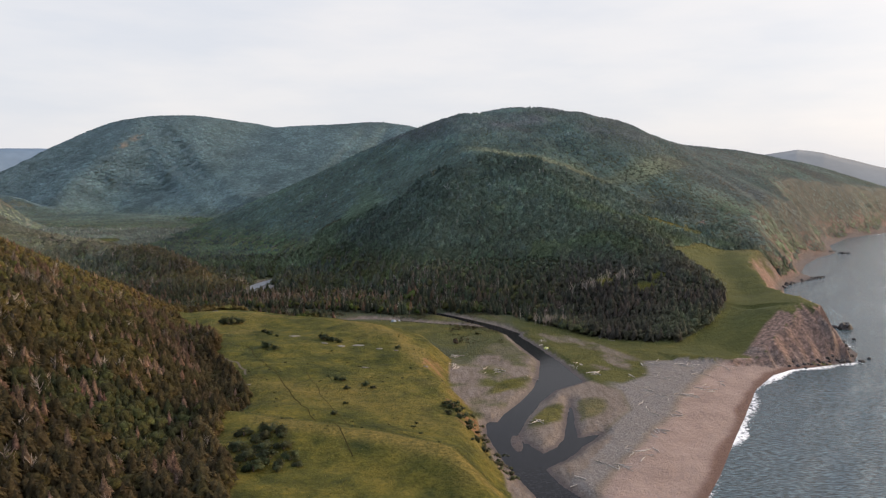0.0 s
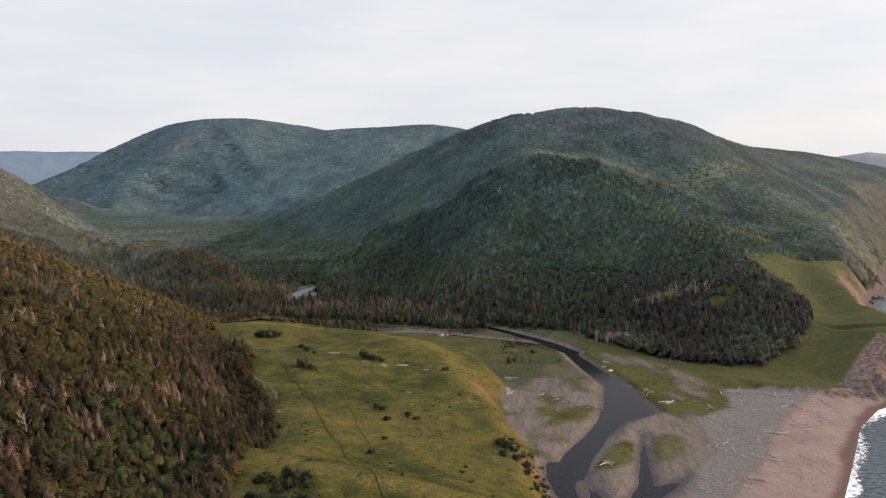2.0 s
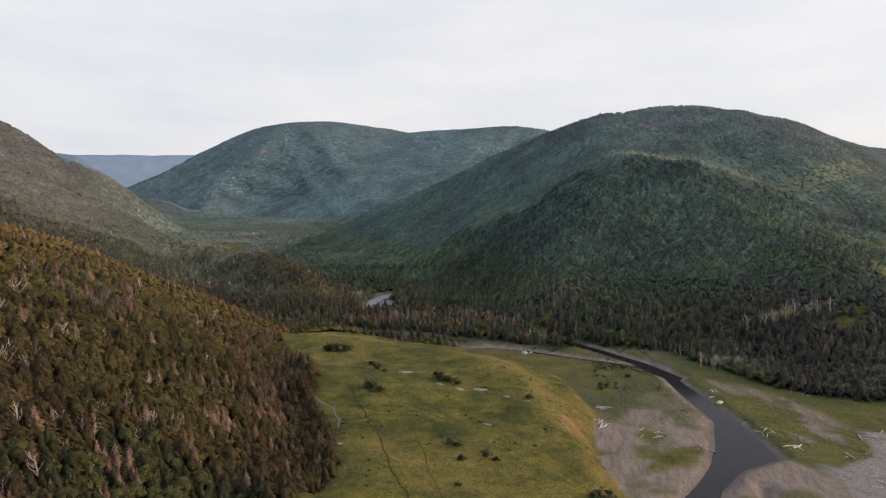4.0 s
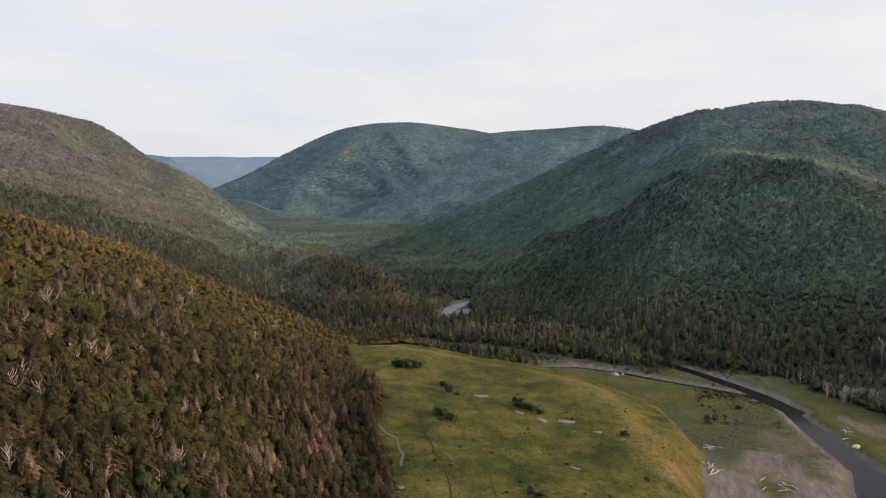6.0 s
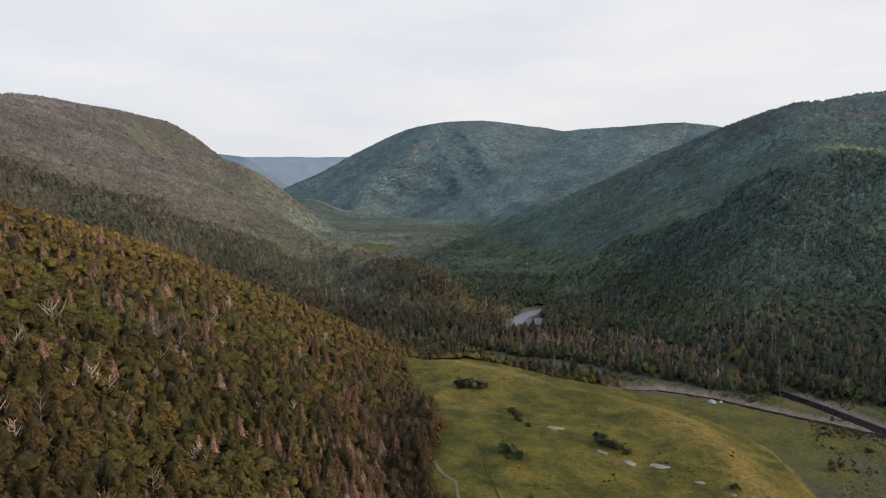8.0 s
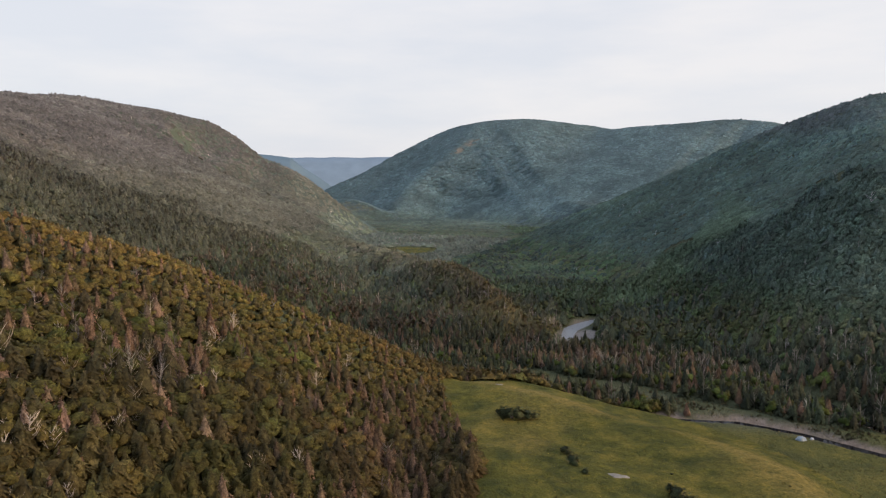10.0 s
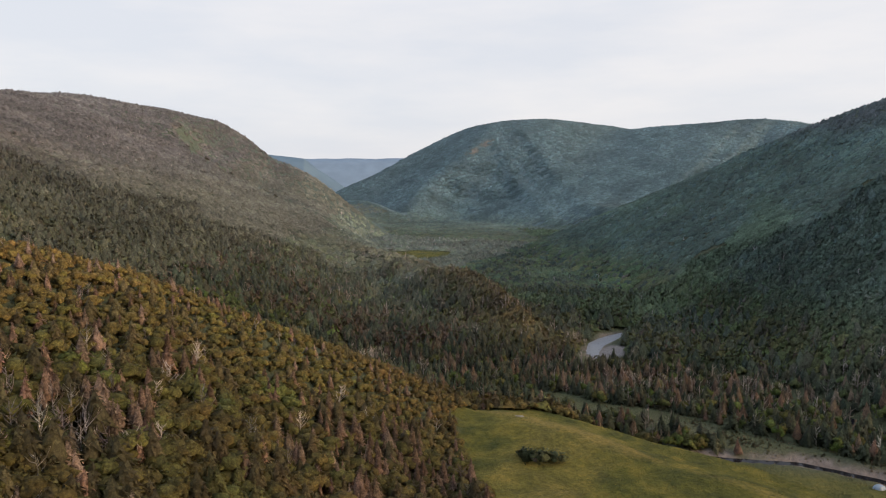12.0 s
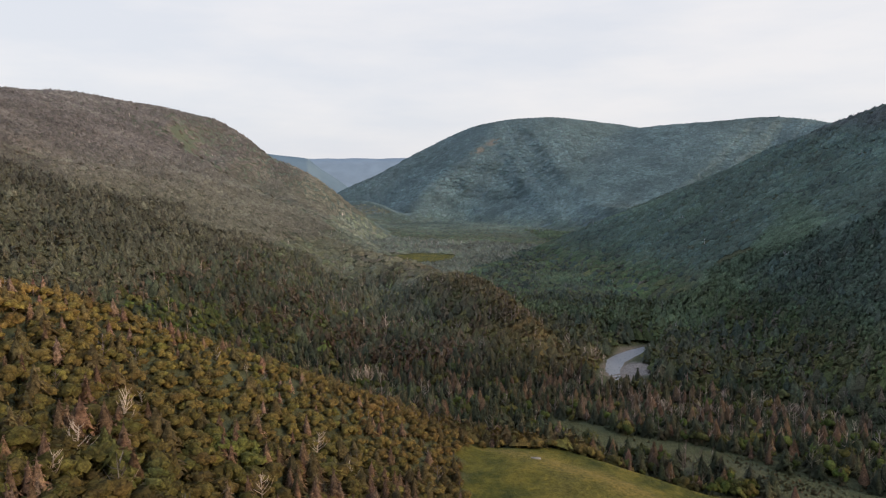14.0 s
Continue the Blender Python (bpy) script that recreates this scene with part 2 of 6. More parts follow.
def water_material(name, colour, rough, scale, stretch, strength, distance, foam=False):
    m, n, l, b = node_material(name, rough, 0.5 if foam else 0.09)
    co = n.new("ShaderNodeTexCoord").outputs["Object"]
    mp = n.new("ShaderNodeMapping")
    mp.inputs["Rotation"].default_value = (0, 0, radians(28))
    mp.inputs["Scale"].default_value = (1.0, stretch, 1.0)
    l.new(co, mp.inputs["Vector"])
    a = noise_node(n, l, scale, 6.0, 0.6, mp.outputs[0])
    c = noise_node(n, l, scale * 0.2, 3.0, 0.5, mp.outputs[0])
    b.inputs["IOR"].default_value = 1.33
    h = math_node(n, l, 'ADD', a.outputs["Fac"], math_node(n, l, 'MULTIPLY', c.outputs["Fac"], 1.0))
    bump_node(n, l, h, b, strength, distance)
    # light on wave crests and dark of troughs, painted into the base colour
    col = ramp_node(n, l, a.outputs["Fac"], [(0.40, tuple(v * 0.4 for v in colour)), (0.60, tuple(v * (2.6 if foam else 1.3) for v in colour))]).outputs[0]
    if foam:
        f1 = noise_node(n, l, 0.6, 6.0, 0.75, co)
        fac = math_node(n, l, 'ADD', attribute(n, "foam").outputs["Fac"], math_node(n, l, 'MULTIPLY', math_node(n, l, 'SUBTRACT', f1.outputs["Fac"], 0.5), 1.6))
        fac = math_node(n, l, 'MULTIPLY', math_node(n, l, 'SUBTRACT', fac, 0.55), 5.0, True)
        col = mix_node(n, l, fac, col, (0.62, 0.62, 0.61))
        l.new(math_node(n, l, 'ADD', math_node(n, l, 'MULTIPLY', fac, 0.6), rough, True), b.inputs["Roughness"])
    else:
        # shallow rippled reach; its pale sky reflection is painted into the colour
        sky_sheen = math_node(n, l, 'MULTIPLY', attribute(n, "sky_pale").outputs["Fac"], ramp_node(n, l, a.outputs["Fac"], [(0.35, (0.45, 0.45, 0.45)), (0.6, (1, 1, 1))]).outputs[0])
        col = mix_node(n, l, sky_sheen, col, (0.15, 0.160, 0.168))
        l.new(math_node(n, l, 'ADD', math_node(n, l, 'MULTIPLY', sky_sheen, 0.4), rough, True), b.inputs["Roughness"])
    l.new(col, b.inputs["Base Color"])
    return m


GROUND = ground_material()
FOLIAGE = foliage_material("foliage")
BARK = simple_material("bark", [(0.3, (0.07, 0.055, 0.045)), (0.7, (0.16, 0.13, 0.11))], 3.0)
DEADWOOD = simple_material("bleached_wood", [(0.3, (0.22, 0.19, 0.165)), (0.7, (0.38, 0.34, 0.30))], 2.5)
STONE = simple_material("stone", [(0.3, (0.085, 0.080, 0.068)), (0.7, (0.20, 0.185, 0.160))], 1.2, bump=0.8, distance=0.3)
DARKROCK = simple_material("wet_rock", [(0.3, (0.014, 0.013, 0.013)), (0.7, (0.042, 0.038, 0.036))], 0.8, 0.7, 0.25, 0.9, 0.6)
SEA = water_material("sea_water", (0.022, 0.034, 0.038), 0.10, 0.40, 3.6, 0.7, 0.6, True)
RIVER = water_material("river_water", (0.010, 0.010, 0.011), 0.08, 0.9, 1.6, 0.16, 0.06)


# ---- terrain as functions of the plan ----
def value_noise(x, y, seed=0):
    xi, yi = np.floor(x).astype(np.int64), np.floor(y).astype(np.int64)
    xf, yf = x - xi, y - yi
    u, v = xf * xf * (3 - 2 * xf), yf * yf * (3 - 2 * yf)

    def h(a, b):
        k = (a * 374761393 + b * 668265263 + seed * 974711) & 0xFFFFFFFF
        k = ((k ^ (k >> 13)) * 1274126177) & 0xFFFFFFFF
        return ((k ^ (k >> 16)) & 0xFFFF) / 65535.0
    return (h(xi, yi) * (1 - u) + h(xi + 1, yi) * u) * (1 - v) + (h(xi, yi + 1) * (1 - u) + h(xi + 1, yi + 1) * u) * v


def fbm(x, y, size, octaves=4, seed=0):
    """Fractal noise of about -1 to 1, whose largest lumps are size metres."""
    s, a, t = 0.0, 1.0, 0.0
    for k in range(octaves):
        s = s + a * (value_noise(x / size * 2 ** k + 31.7 * k, y / size * 2 ** k - 17.3 * k, seed + k) * 2 - 1)
        t += a
        a *= 0.5
    return s / t


def step(a, b, v):
    t = np.clip((v - a) / (b - a), 0, 1)
    return t * t * (3 - 2 * t)


def along(x, y, pts):
    """Distance to a polyline, the height of its nearest point, and the side (plus: left of its run)."""
    best = np.full(np.shape(x), 1e9)
    zz, side = np.zeros(np.shape(x)), np.ones(np.shape(x))
    for p, q in zip(pts[:-1], pts[1:]):
        dx, dy = q[0] - p[0], q[1] - p[1]
        t = np.clip(((x - p[0]) * dx + (y - p[1]) * dy) / (dx * dx + dy * dy), 0, 1)
        ex, ey = x - p[0] - t * dx, y - p[1] - t * dy
        d = np.hypot(ex, ey)
        near = d < best
        best = np.where(near, d, best)
        if len(p) > 2:
            zz = np.where(near, p[2] + t * (q[2] - p[2]), zz)
        side = np.where(near, np.sign(dx * ey - dy * ex), side)
    return best, zz, side


def inside(x, y, poly):
    """Signed distance to a closed outline, plus inside."""
    hit = np.zeros(np.shape(x), bool)
    ring = poly + [poly[0]]
    for p, q in zip(ring[:-1], ring[1:]):
        if p[1] == q[1]:
            continue
        cross = (p[1] > y) != (q[1] > y)
        hit ^= cross & (x < (q[0] - p[0]) * (y - p[1]) / (q[1] - p[1]) + p[0])
    d = along(x, y, ring)[0]
    return np.where(hit, d, -d)


def ridge(x, y, pts, left, right, rounding, blend=30):
    d, z, side = along(x, y, pts)
    s = right + (left - right) * step(-blend, blend, d * side)
    return z - s * (np.sqrt(d * d + rounding * rounding) - rounding)


def smax(a, b, k):
    h = np.clip(0.5 + 0.5 * (a - b) / k, 0, 1)
    return b + (a - b) * h + k * h * (1 - h)


COAST = [(-60, -400), (-10, -150), (20, 0), (48, 110), (66, 175), (81, 205), (91, 221), (108, 251), (122, 275), (143, 312), (161, 334), (175, 344), (191, 349), (214, 357),
         (226, 374), (234, 405), (240, 460), (262, 530), (290, 590), (308, 614), (349, 647), (350, 680), (384, 738), (430, 800), (480, 852), (496, 890), (520, 937), (602, 1041), (713, 1127),
         (1000, 1480), (1400, 2100), (2200, 3500), (3000, 4800), (-4800, 4800), (-4800, -2500), (-500, -2500)]
UPLAND = [(118, 350), (145, 346), (172, 350), (200, 354), (216, 364), (224, 385), (230, 415), (236, 465), (256, 533), (284, 594), (303, 620), (335, 655), (336, 684), (374, 745), (420, 807), (470, 860),
          (486, 895), (510, 943), (594, 1048), (705, 1135), (990, 1487), (1390, 2107), (2190, 3507), (2990, 4790), (-4790, 4790), (-4790, 1480), (-950, 1480), (-820, 1430), (-700, 1330), (-520, 1200), (-420, 1060), (-300, 900),
          (-190, 780), (-140, 690), (-110, 635), (-75, 580), (-40, 530), (0, 480), (40, 447), (80, 412), (112, 380)]
BLUFF_FOOT = [(60, 60), (34, 140), (24, 190), (20, 205), (18, 222), (16, 241), (14, 266), (8, 287), (3, 315), (4, 353), (-6, 385), (-30, 418), (-62, 440), (-100, 446), (-150, 458), (-185, 500), (-180, 555), (-195, 600), (-260, 690), (-340, 750),
              (-420, 830), (-470, 900), (-560, 960), (-560, 1060), (-620, 1200), (-800, 1450), (-900, 1500), (-4790, 1500), (-4790, -2490), (0, -2490)]
CHANNEL = [(38, 414), (45, 380), (50, 357), (46, 331), (40, 309), (31, 290), (24, 276), (21, 268), (17, 269), (16, 254), (19, 238), (22, 224), (26, 211), (28, 203), (33, 185), (46, 160), (66, 130),
           (80, 140), (60, 172), (42, 203), (37, 213), (34, 224), (42, 231), (49, 241), (60, 256), (47, 250), (47, 257), (41, 243), (35, 237), (29, 249), (29, 257), (34, 272), (42, 292), (51, 309), (66, 321), (64, 336), (60, 357), (53, 386), (43, 421)]
UPSTREAM = [(43, 418), (33, 436), (14, 458), (-12, 485), (-45, 525), (-66, 544), (-90, 552), (-113, 556), (-137, 555), (-150, 558), (-157, 572), (-160, 592), (-157, 612), (-150, 634), (-144, 660)]
STRAND = [(40, 416), (30, 433), (10, 441), (-9, 447), (-31, 456), (-54, 459), (-70, 453), (-82, 450)]
INLET = [(46, 246), (47.5, 252), (49.4, 264), (51.7, 276), (53.9, 288), (55, 295)]
CORRIDOR = [(-148, 481), (-125, 474), (-105, 478), (-88, 472), (-70, 466), (-48, 463)]
MEADOW_EDGE = [(-44, -60), (-40, 120), (-56, 173), (-68, 202), (-73, 228), (-71, 250), (-87, 284), (-104, 312), (-114, 345), (-133, 372), (-165, 420), (-160, 434), (-136, 440), (-95, 444), (-62, 442), (-30, 420), (-4, 385), (6, 353), (5, 315), (10, 287), (16, 266), (18, 241), (20, 222), (22, 205), (26, 190), (36, 120), (20, -60)]
HEAD_GRASS = [(108, 362), (150, 340), (215, 355), (240, 400), (250, 500), (275, 580), (300, 620), (255, 614), (226, 617), (195, 577), (170, 547), (185, 500), (185, 457), (173, 423), (157, 403), (137, 389), (118, 377)]

HILL_MID = [(-370, 1460, 16), (-268, 1425, 43), (-205, 1385, 75), (-139, 1292, 98), (-80, 1197, 130), (-31, 1130, 153), (48, 1020, 179), (96, 1046, 191), (149, 1080, 195), (191, 1085, 191), (245, 1100, 181), (276, 1110, 165), (322, 1130, 150), (435, 1225, 140), (571, 1387, 136), (654, 1470, 126), (820, 1700, 122), (960, 1900, 102)]
SHOULDER = [(-240, 1120, 52), (-160, 1000, 76), (-105, 920, 94), (-49, 855, 108), (4, 802, 117), (51, 774, 116), (97, 755, 110), (132, 742, 100), (165, 735, 85), (190, 748, 76), (225, 780, 70), (290, 850, 62)]
LOBE = [(97, 730, 100), (122, 630, 70), (146, 545, 45), (160, 490, 31), (168, 450, 21)]
HEADLAND = [(150, 372, 4), (191, 392, 21), (208, 396, 24), (224, 447, 23), (238, 529, 29), (251, 600, 30), (262, 650, 32), (300, 720, 40)]
HILL_FAR = [(-890, 1420, 42), (-900, 1499, 86), (-909, 1609, 136), (-880, 1690, 180), (-841, 1770, 218), (-798, 1845, 240), (-731, 1875, 247), (-649, 1905, 247), (-595, 1975, 243), (-565, 2085, 240), (-548, 2140, 229)]
HILL_REAR = [(-545, 2180, 228), (-480, 2060, 216), (-408, 1948, 222), (-290, 1960, 228), (-214, 2008, 238), (-136, 2045, 235), (-60, 1949, 213), (80, 1800, 180), (200, 1600, 150)]
HILL_SOUTH = [(-560, -300, 150), (-600, 0, 180), (-690, 250, 190), (-790, 480, 185), (-870, 640, 190), (-945, 760, 203), (-978, 820, 214), (-985, 900, 210), (-972, 1000, 207), (-912, 1042, 191), (-855, 1060, 158), (-820, 1080, 131), (-832, 1150, 98), (-862, 1250, 66), (-858, 1330, 38), (-840, 1400, 12)]
SPUR = [(-560, 720, 70), (-480, 722, 50), (-410, 722, 37), (-345, 712, 29), (-285, 672, 24), (-235, 628, 17), (-200, 592, 10), (-180, 565, 5)]
NEAR_RIDGE = [(-280, -300, 137), (-272, 0, 132), (-264, 140, 119), (-250, 225, 104), (-232, 288, 86), (-219, 335, 68), (-205, 365, 52), (-184, 405, 30), (-166, 440, 9)]
MEADOW = [(-60, 100, 24), (-62, 180, 19), (-60, 250, 16), (-80, 300, 15), (-110, 345, 15), (-130, 385, 14), (-140, 425, 12)]
MEADOW_BROW = [(-150, 424, 14), (-118, 417, 14.2), (-88, 407, 14.4), (-66, 399, 14.4), (-48, 389, 14.2), (-37, 377, 14), (-28, 359, 13.8), (-19, 333, 13.6), (-13, 312, 13)]
MEADOW_FOLD = [(-92, 233, 18.5), (-72, 222, 20.5), (-56, 216, 21.3), (-42, 208.5, 21.5), (-31, 205, 21.3), (-18, 202.5, 20.8), (0, 192, 20.3), (14, 181, 18)]

RIGHT_BANK = [(40, 432), (61, 391), (81, 373), (104, 352), (97, 326), (82, 314), (68, 326), (58, 372), (46, 410)]
ISLAND = [(31, 266), (42, 310), (64, 321), (78, 303), (76, 279), (59, 253), (47, 251), (36, 238), (31, 246)]
CLIFF_FACE = [(140, 343), (150, 354), (168, 372), (191, 393), (209, 398), (226, 420), (240, 450), (246, 420), (234, 375), (214, 352), (172, 343)]
TRAIL_LONG = [(-95, 333), (-79, 302), (-65, 276), (-55, 253), (-50, 244), (-41, 227), (-31, 206), (-26, 190)]
TRAIL_MID = [(-58, 292), (-53, 278), (-45, 258), (-40, 245), (-32, 226), (-25, 219), (-16, 213), (-6, 205)]
SCARS = [(-757, 1690, 8), (-752, 1708, 8), (-746, 1722, 6), (197, 733, 4), (322, 730, 4), (403, 812, 5), (256, 690, 4)]


def flats_edge(x, y):
    """How far (in y) a place lies before the edge of the woods on the river flats."""
    e = np.interp(x, [-170, -130, -95, -60, -28, -10, 20, 45, 66, 84, 104, 125], [448, 446, 447, 462, 465, 462, 474, 457, 432, 407, 392, 386])
    return e - y - 3.0 * fbm(x, y, 18, 3, 61)


def glade(x, y):
    """Plus in the grassy openings of the valley woods."""
    wob = 3.0 * fbm(x, y, 12, 3, 67)
    g = 9.0 - along(x, y, CORRIDOR)[0] + wob
    for cx, cy, rx, ry in ((-470, 915, 42, 62), (-176, 634, 7, 20), (-156, 600, 11, 40), (-150, 563, 15, 25), (212, 660, 34, 12), (-165, 528, 7, 5), (134, 464, 8, 6), (112, 482, 6, 5), (148, 476, 7, 4)):
        g = np.maximum(g, (1 - np.hypot((x - cx) / rx, (y - cy) / ry)) * min(rx, ry) + wob)
    return g


def low_ground(x, y):
    d = inside(x, y, COAST)
    floor = 2.4 + 0.006 * np.maximum(0, y - 300) + 0.004 * np.maximum(0, -x - 50)
    beach = np.where(d > 0, np.minimum(floor, 0.10 * d), np.maximum(0.14 * d, -8))
    return beach + np.where(d > 14, 0.25 * fbm(x, y, 14, 4, 5), 0), d


def water_level(x, y):
    return 0.75 + 0.0055 * np.maximum(0, y - 330) + 0.004 * np.maximum(0, -x - 50)


def river_depth(x, y):
    """Metres inside the river's edge, minus outside."""
    half = 1.0 + 1.4 * step(-70, -20, x) + 3.9 * np.exp(-((x + 157) ** 2 + (y - 597) ** 2) / 1300.0)
    half = half + 1.2 * step(-70, -20, x)
    line = np.maximum(half - along(x, y, UPSTREAM)[0], 1.9 - along(x, y, STRAND)[0])
    line = np.maximum(line, np.interp(y, [250, 272, 296], [2.6, 1.5, 0.2]) - along(x, y, INLET)[0])
    islet = 1.8 * (np.hypot((x - 26.7) / 1.9, (y - 246.5) / 7.0) - 1)
    return np.minimum(np.maximum(inside(x, y, CHANNEL), line) + 0.7 * fbm(x, y, 7, 3, 9), islet)


def hills(x, y):
    """Beyond the valley the slopes are worn even."""
    far = step(1180, 1400, y)
    e = 48.0
    worn = sum(crests(x + a, y + b) for a, b in ((e, 0), (-e, 0), (0, e), (0, -e), (0, 0))) / 5 + 4.0
    h = crests(x, y) * (1 - far) + worn * far
    lumps = fbm(x, y, 170, 4, 3) * np.clip(h - 8, 0, 60) * 0.16 * (1 - 0.6 * far) + fbm(x, y, 40, 3, 13) * np.clip(h - 5, 0, 20) * 0.09
    return h + lumps * (1 - 0.85 * step(-6, 8, inside(x, y, HEAD_GRASS)))


def crests(x, y):
    h = ridge(x, y, HILL_MID, 0.40, 0.40, 60)
    h = smax(h, ridge(x, y, SHOULDER, 0.02, 0.43, 12), 18)
    h = smax(h, ridge(x, y, LOBE, 0.30, 0.30, 18), 12)
    h = smax(h, ridge(x, y, HILL_FAR, 0.5, 0.55, 50), 20)
    h = smax(h, ridge(x, y, HILL_REAR, 0.45, 0.45, 60), 25)
    h = smax(h, ridge(x, y, HILL_SOUTH, 0.4, 0.42 + 0.36 * step(930, 1060, y), 60 - 22 * step(930, 1060, y)), 20)
    return smax(h, ridge(x, y, SPUR, 0.30, 0.36, 12), 6)


def terrain(x, y):
    low, d_sea = low_ground(x, y)
    h = hills(x, y)
    h = smax(h, ridge(x, y, HEADLAND, 0.24, 0.015, 6), 4)
    up = inside(x, y, UPLAND) + np.where(x > 130, 2.4 * fbm(x, y, 18, 3, 21) + np.where(y < 410, 9.0, 6.0) * np.abs(fbm(x * np.where(y < 410, 1, 0.15), y * np.where(y < 410, 0.15, 1), 6.5, 3, 22)) - 2.0 + step(470, 540, y) * (9 * fbm(x, y, 55, 3, 24) + 3), 0)
    s = ridge(x, y, NEAR_RIDGE, 0.48, 0.50, 9)
    m = ridge(x, y, MEADOW, 0.3, 0.065, 10)
    m = smax(m, ridge(x, y, MEADOW_BROW, 0.36, 0.10, 5, 5), 1.5)
    m = smax(m, ridge(x, y, MEADOW_FOLD, 0.40, 0.20, 3, 6), 1.2)
    m = m + 2.2 * fbm(x, y, 42, 3, 31) + 0.8 * fbm(x, y, 12, 3, 33)
    h = smax(h, smax(s, m, 5), 5)
    over = np.maximum(h - low, 0)
    north = np.where(up > 0, np.minimum(over, (1.25 + 0.4 * step(440, 410, y) * step(200, 212, x) - 0.62 * step(425, 395, y) * step(212, 198, x) - 0.65 * step(110, 60, x)) * up), 0)
    foot = inside(x, y, BLUFF_FOOT) + np.where(x > -60, 3.2 * fbm(x, y, 15, 4, 23), 0)
    steep = 0.9 - 0.3 * step(350, 400, y) * step(20, -40, x) * step(-195, -160, x) * step(490, 465, y)
    south = np.where(foot > 0, np.minimum(over, steep * foot), 0)
    rise = np.maximum(north, south)
    z = low + rise
    r = river_depth(x, y)
    bed = water_level(x, y) - 1.3 * step(-1.2, 4, r) + 0.25
    z = np.where((r > -4) & (rise < 3), np.minimum(z, np.where(r > -1.2, bed, bed + (-(r + 1.2)) * 0.45)), z)
    return z


def axis(parts):
    """Grid lines from stretches (start, end, step)."""
    out = []
    for a, b, s in parts:
        out += list(np.arange(a, b, s))
    return np.array(out)


def spread(a, b, first, grow, wide=1e9, until=0):
    """Grid lines whose gaps grow, but not past wide before until."""
    v, s, out = a, first, []
    while v < b:
        out.append(v)
        v += s
        s = min(s * grow, wide) if v < until else s * 1.25
    return out


def grid_mesh(name, gx, gy, height):
    X, Y = np.meshgrid(gx, gy)
    x, y = X.ravel(), Y.ravel()
    z = height(x, y)
    nx, ny = len(gx), len(gy)
    i = np.arange(nx * ny).reshape(ny, nx)
    quads = np.stack([i[:-1, :-1], i[:-1, 1:], i[1:, 1:], i[1:, :-1]], -1).reshape(-1, 4)
    me = bpy.data.meshes.new(name)
    me.vertices.add(len(x))
    me.vertices.foreach_set("co", np.stack([x, y, z], 1).astype(np.float32).ravel())
    me.loops.add(quads.size)
    me.loops.foreach_set("vertex_index", quads.ravel().astype(np.int32))
    me.polygons.add(len(quads))
    me.polygons.foreach_set("loop_start", np.arange(0, quads.size, 4, dtype=np.int32))
    me.update(calc_edges=True)
    me.shade_smooth()
    return me, x, y, z


def put_weight(me, name, values):
    me.attributes.new(name, 'FLOAT', 'POINT').data.foreach_set("value", np.asarray(values, np.float32))


def slope_of(x, y, z0, e=1.0):
    return np.hypot((terrain(x + e, y) - z0) / e, (terrain(x, y + e) - z0) / e)


gx = np.array(sorted([-130 - v for v in spread(4, 4650, 4, 1.04, 19, 1150)]) + list(np.arange(-130, 250, 1.5)) + [250 + v for v in spread(0, 4600, 3.5, 1.045, 18, 700)])
gy = np.array(sorted([150 - v for v in spread(6, 2600, 6, 1.12, 40, 300)]) + list(np.arange(150, 460, 1.5)) + [460 + v for v in spread(0, 4330, 3, 1.035, 19, 1900)])
ground_me, vx, vy, vz = grid_mesh("ground", gx, gy, terrain)
GRID_Z = vz.reshape(len(gy), len(gx))


def on_ground(x, y):
    """The height of the built sheet, between its grid lines."""
    i = np.clip(np.searchsorted(gx, x) - 1, 0, len(gx) - 2)
    j = np.clip(np.searchsorted(gy, y) - 1, 0, len(gy) - 2)
    u, v = (x - gx[i]) / (gx[i + 1] - gx[i]), (y - gy[j]) / (gy[j + 1] - gy[j])
    return (GRID_Z[j, i] * (1 - u) + GRID_Z[j, i + 1] * u) * (1 - v) + (GRID_Z[j + 1, i] * (1 - u) + GRID_Z[j + 1, i + 1] * u) * v


slope = slope_of(vx, vy, vz)
d_sea = inside(vx, vy, COAST)
r_dep = river_depth(vx, vy)
in_meadow = inside(vx, vy, MEADOW_EDGE)
in_head = inside(vx, vy, HEAD_GRASS)
up_d = inside(vx, vy, UPLAND)
foot_d = inside(vx, vy, BLUFF_FOOT)
n1 = fbm(vx, vy, 22, 4, 41)
n2 = fbm(vx, vy, 45, 4, 42)
patch_grass = 0.5 + 0.5 * fbm(vx, vy, 16, 3, 48) + 0.35 * step(262, 232, vy) * step(-40, 0, vx)
flat = (vz < 5.5) & (vy < 478) & (vx > -130)
wood = np.where((in_meadow < 0) & (in_head < 0), 1.0, 0.0) * np.where((vz < 7) & (vx > -150), step(2, -4, flats_edge(vx, vy)), 1.0) * step(2, -3, glade(vx, vy))
wood = np.maximum(wood, np.where((glade(vx, vy) > -4) & (vx > -300) & (vx < 0), 0.88, 0))
beach_d = d_sea + 3.5 * n1
on_beach = (vy < 352) & (vx > 20) & (vz < 4) & (foot_d < 0)
reach = 25 + 5 * step(290, 220, vy)
sand = np.where(on_beach, step(reach + 3, reach - 3, beach_d), 0)
gravel = np.where(on_beach, step(reach - 3, reach + 3, beach_d) * step(66, 54, beach_d + 6 * n2), 0)
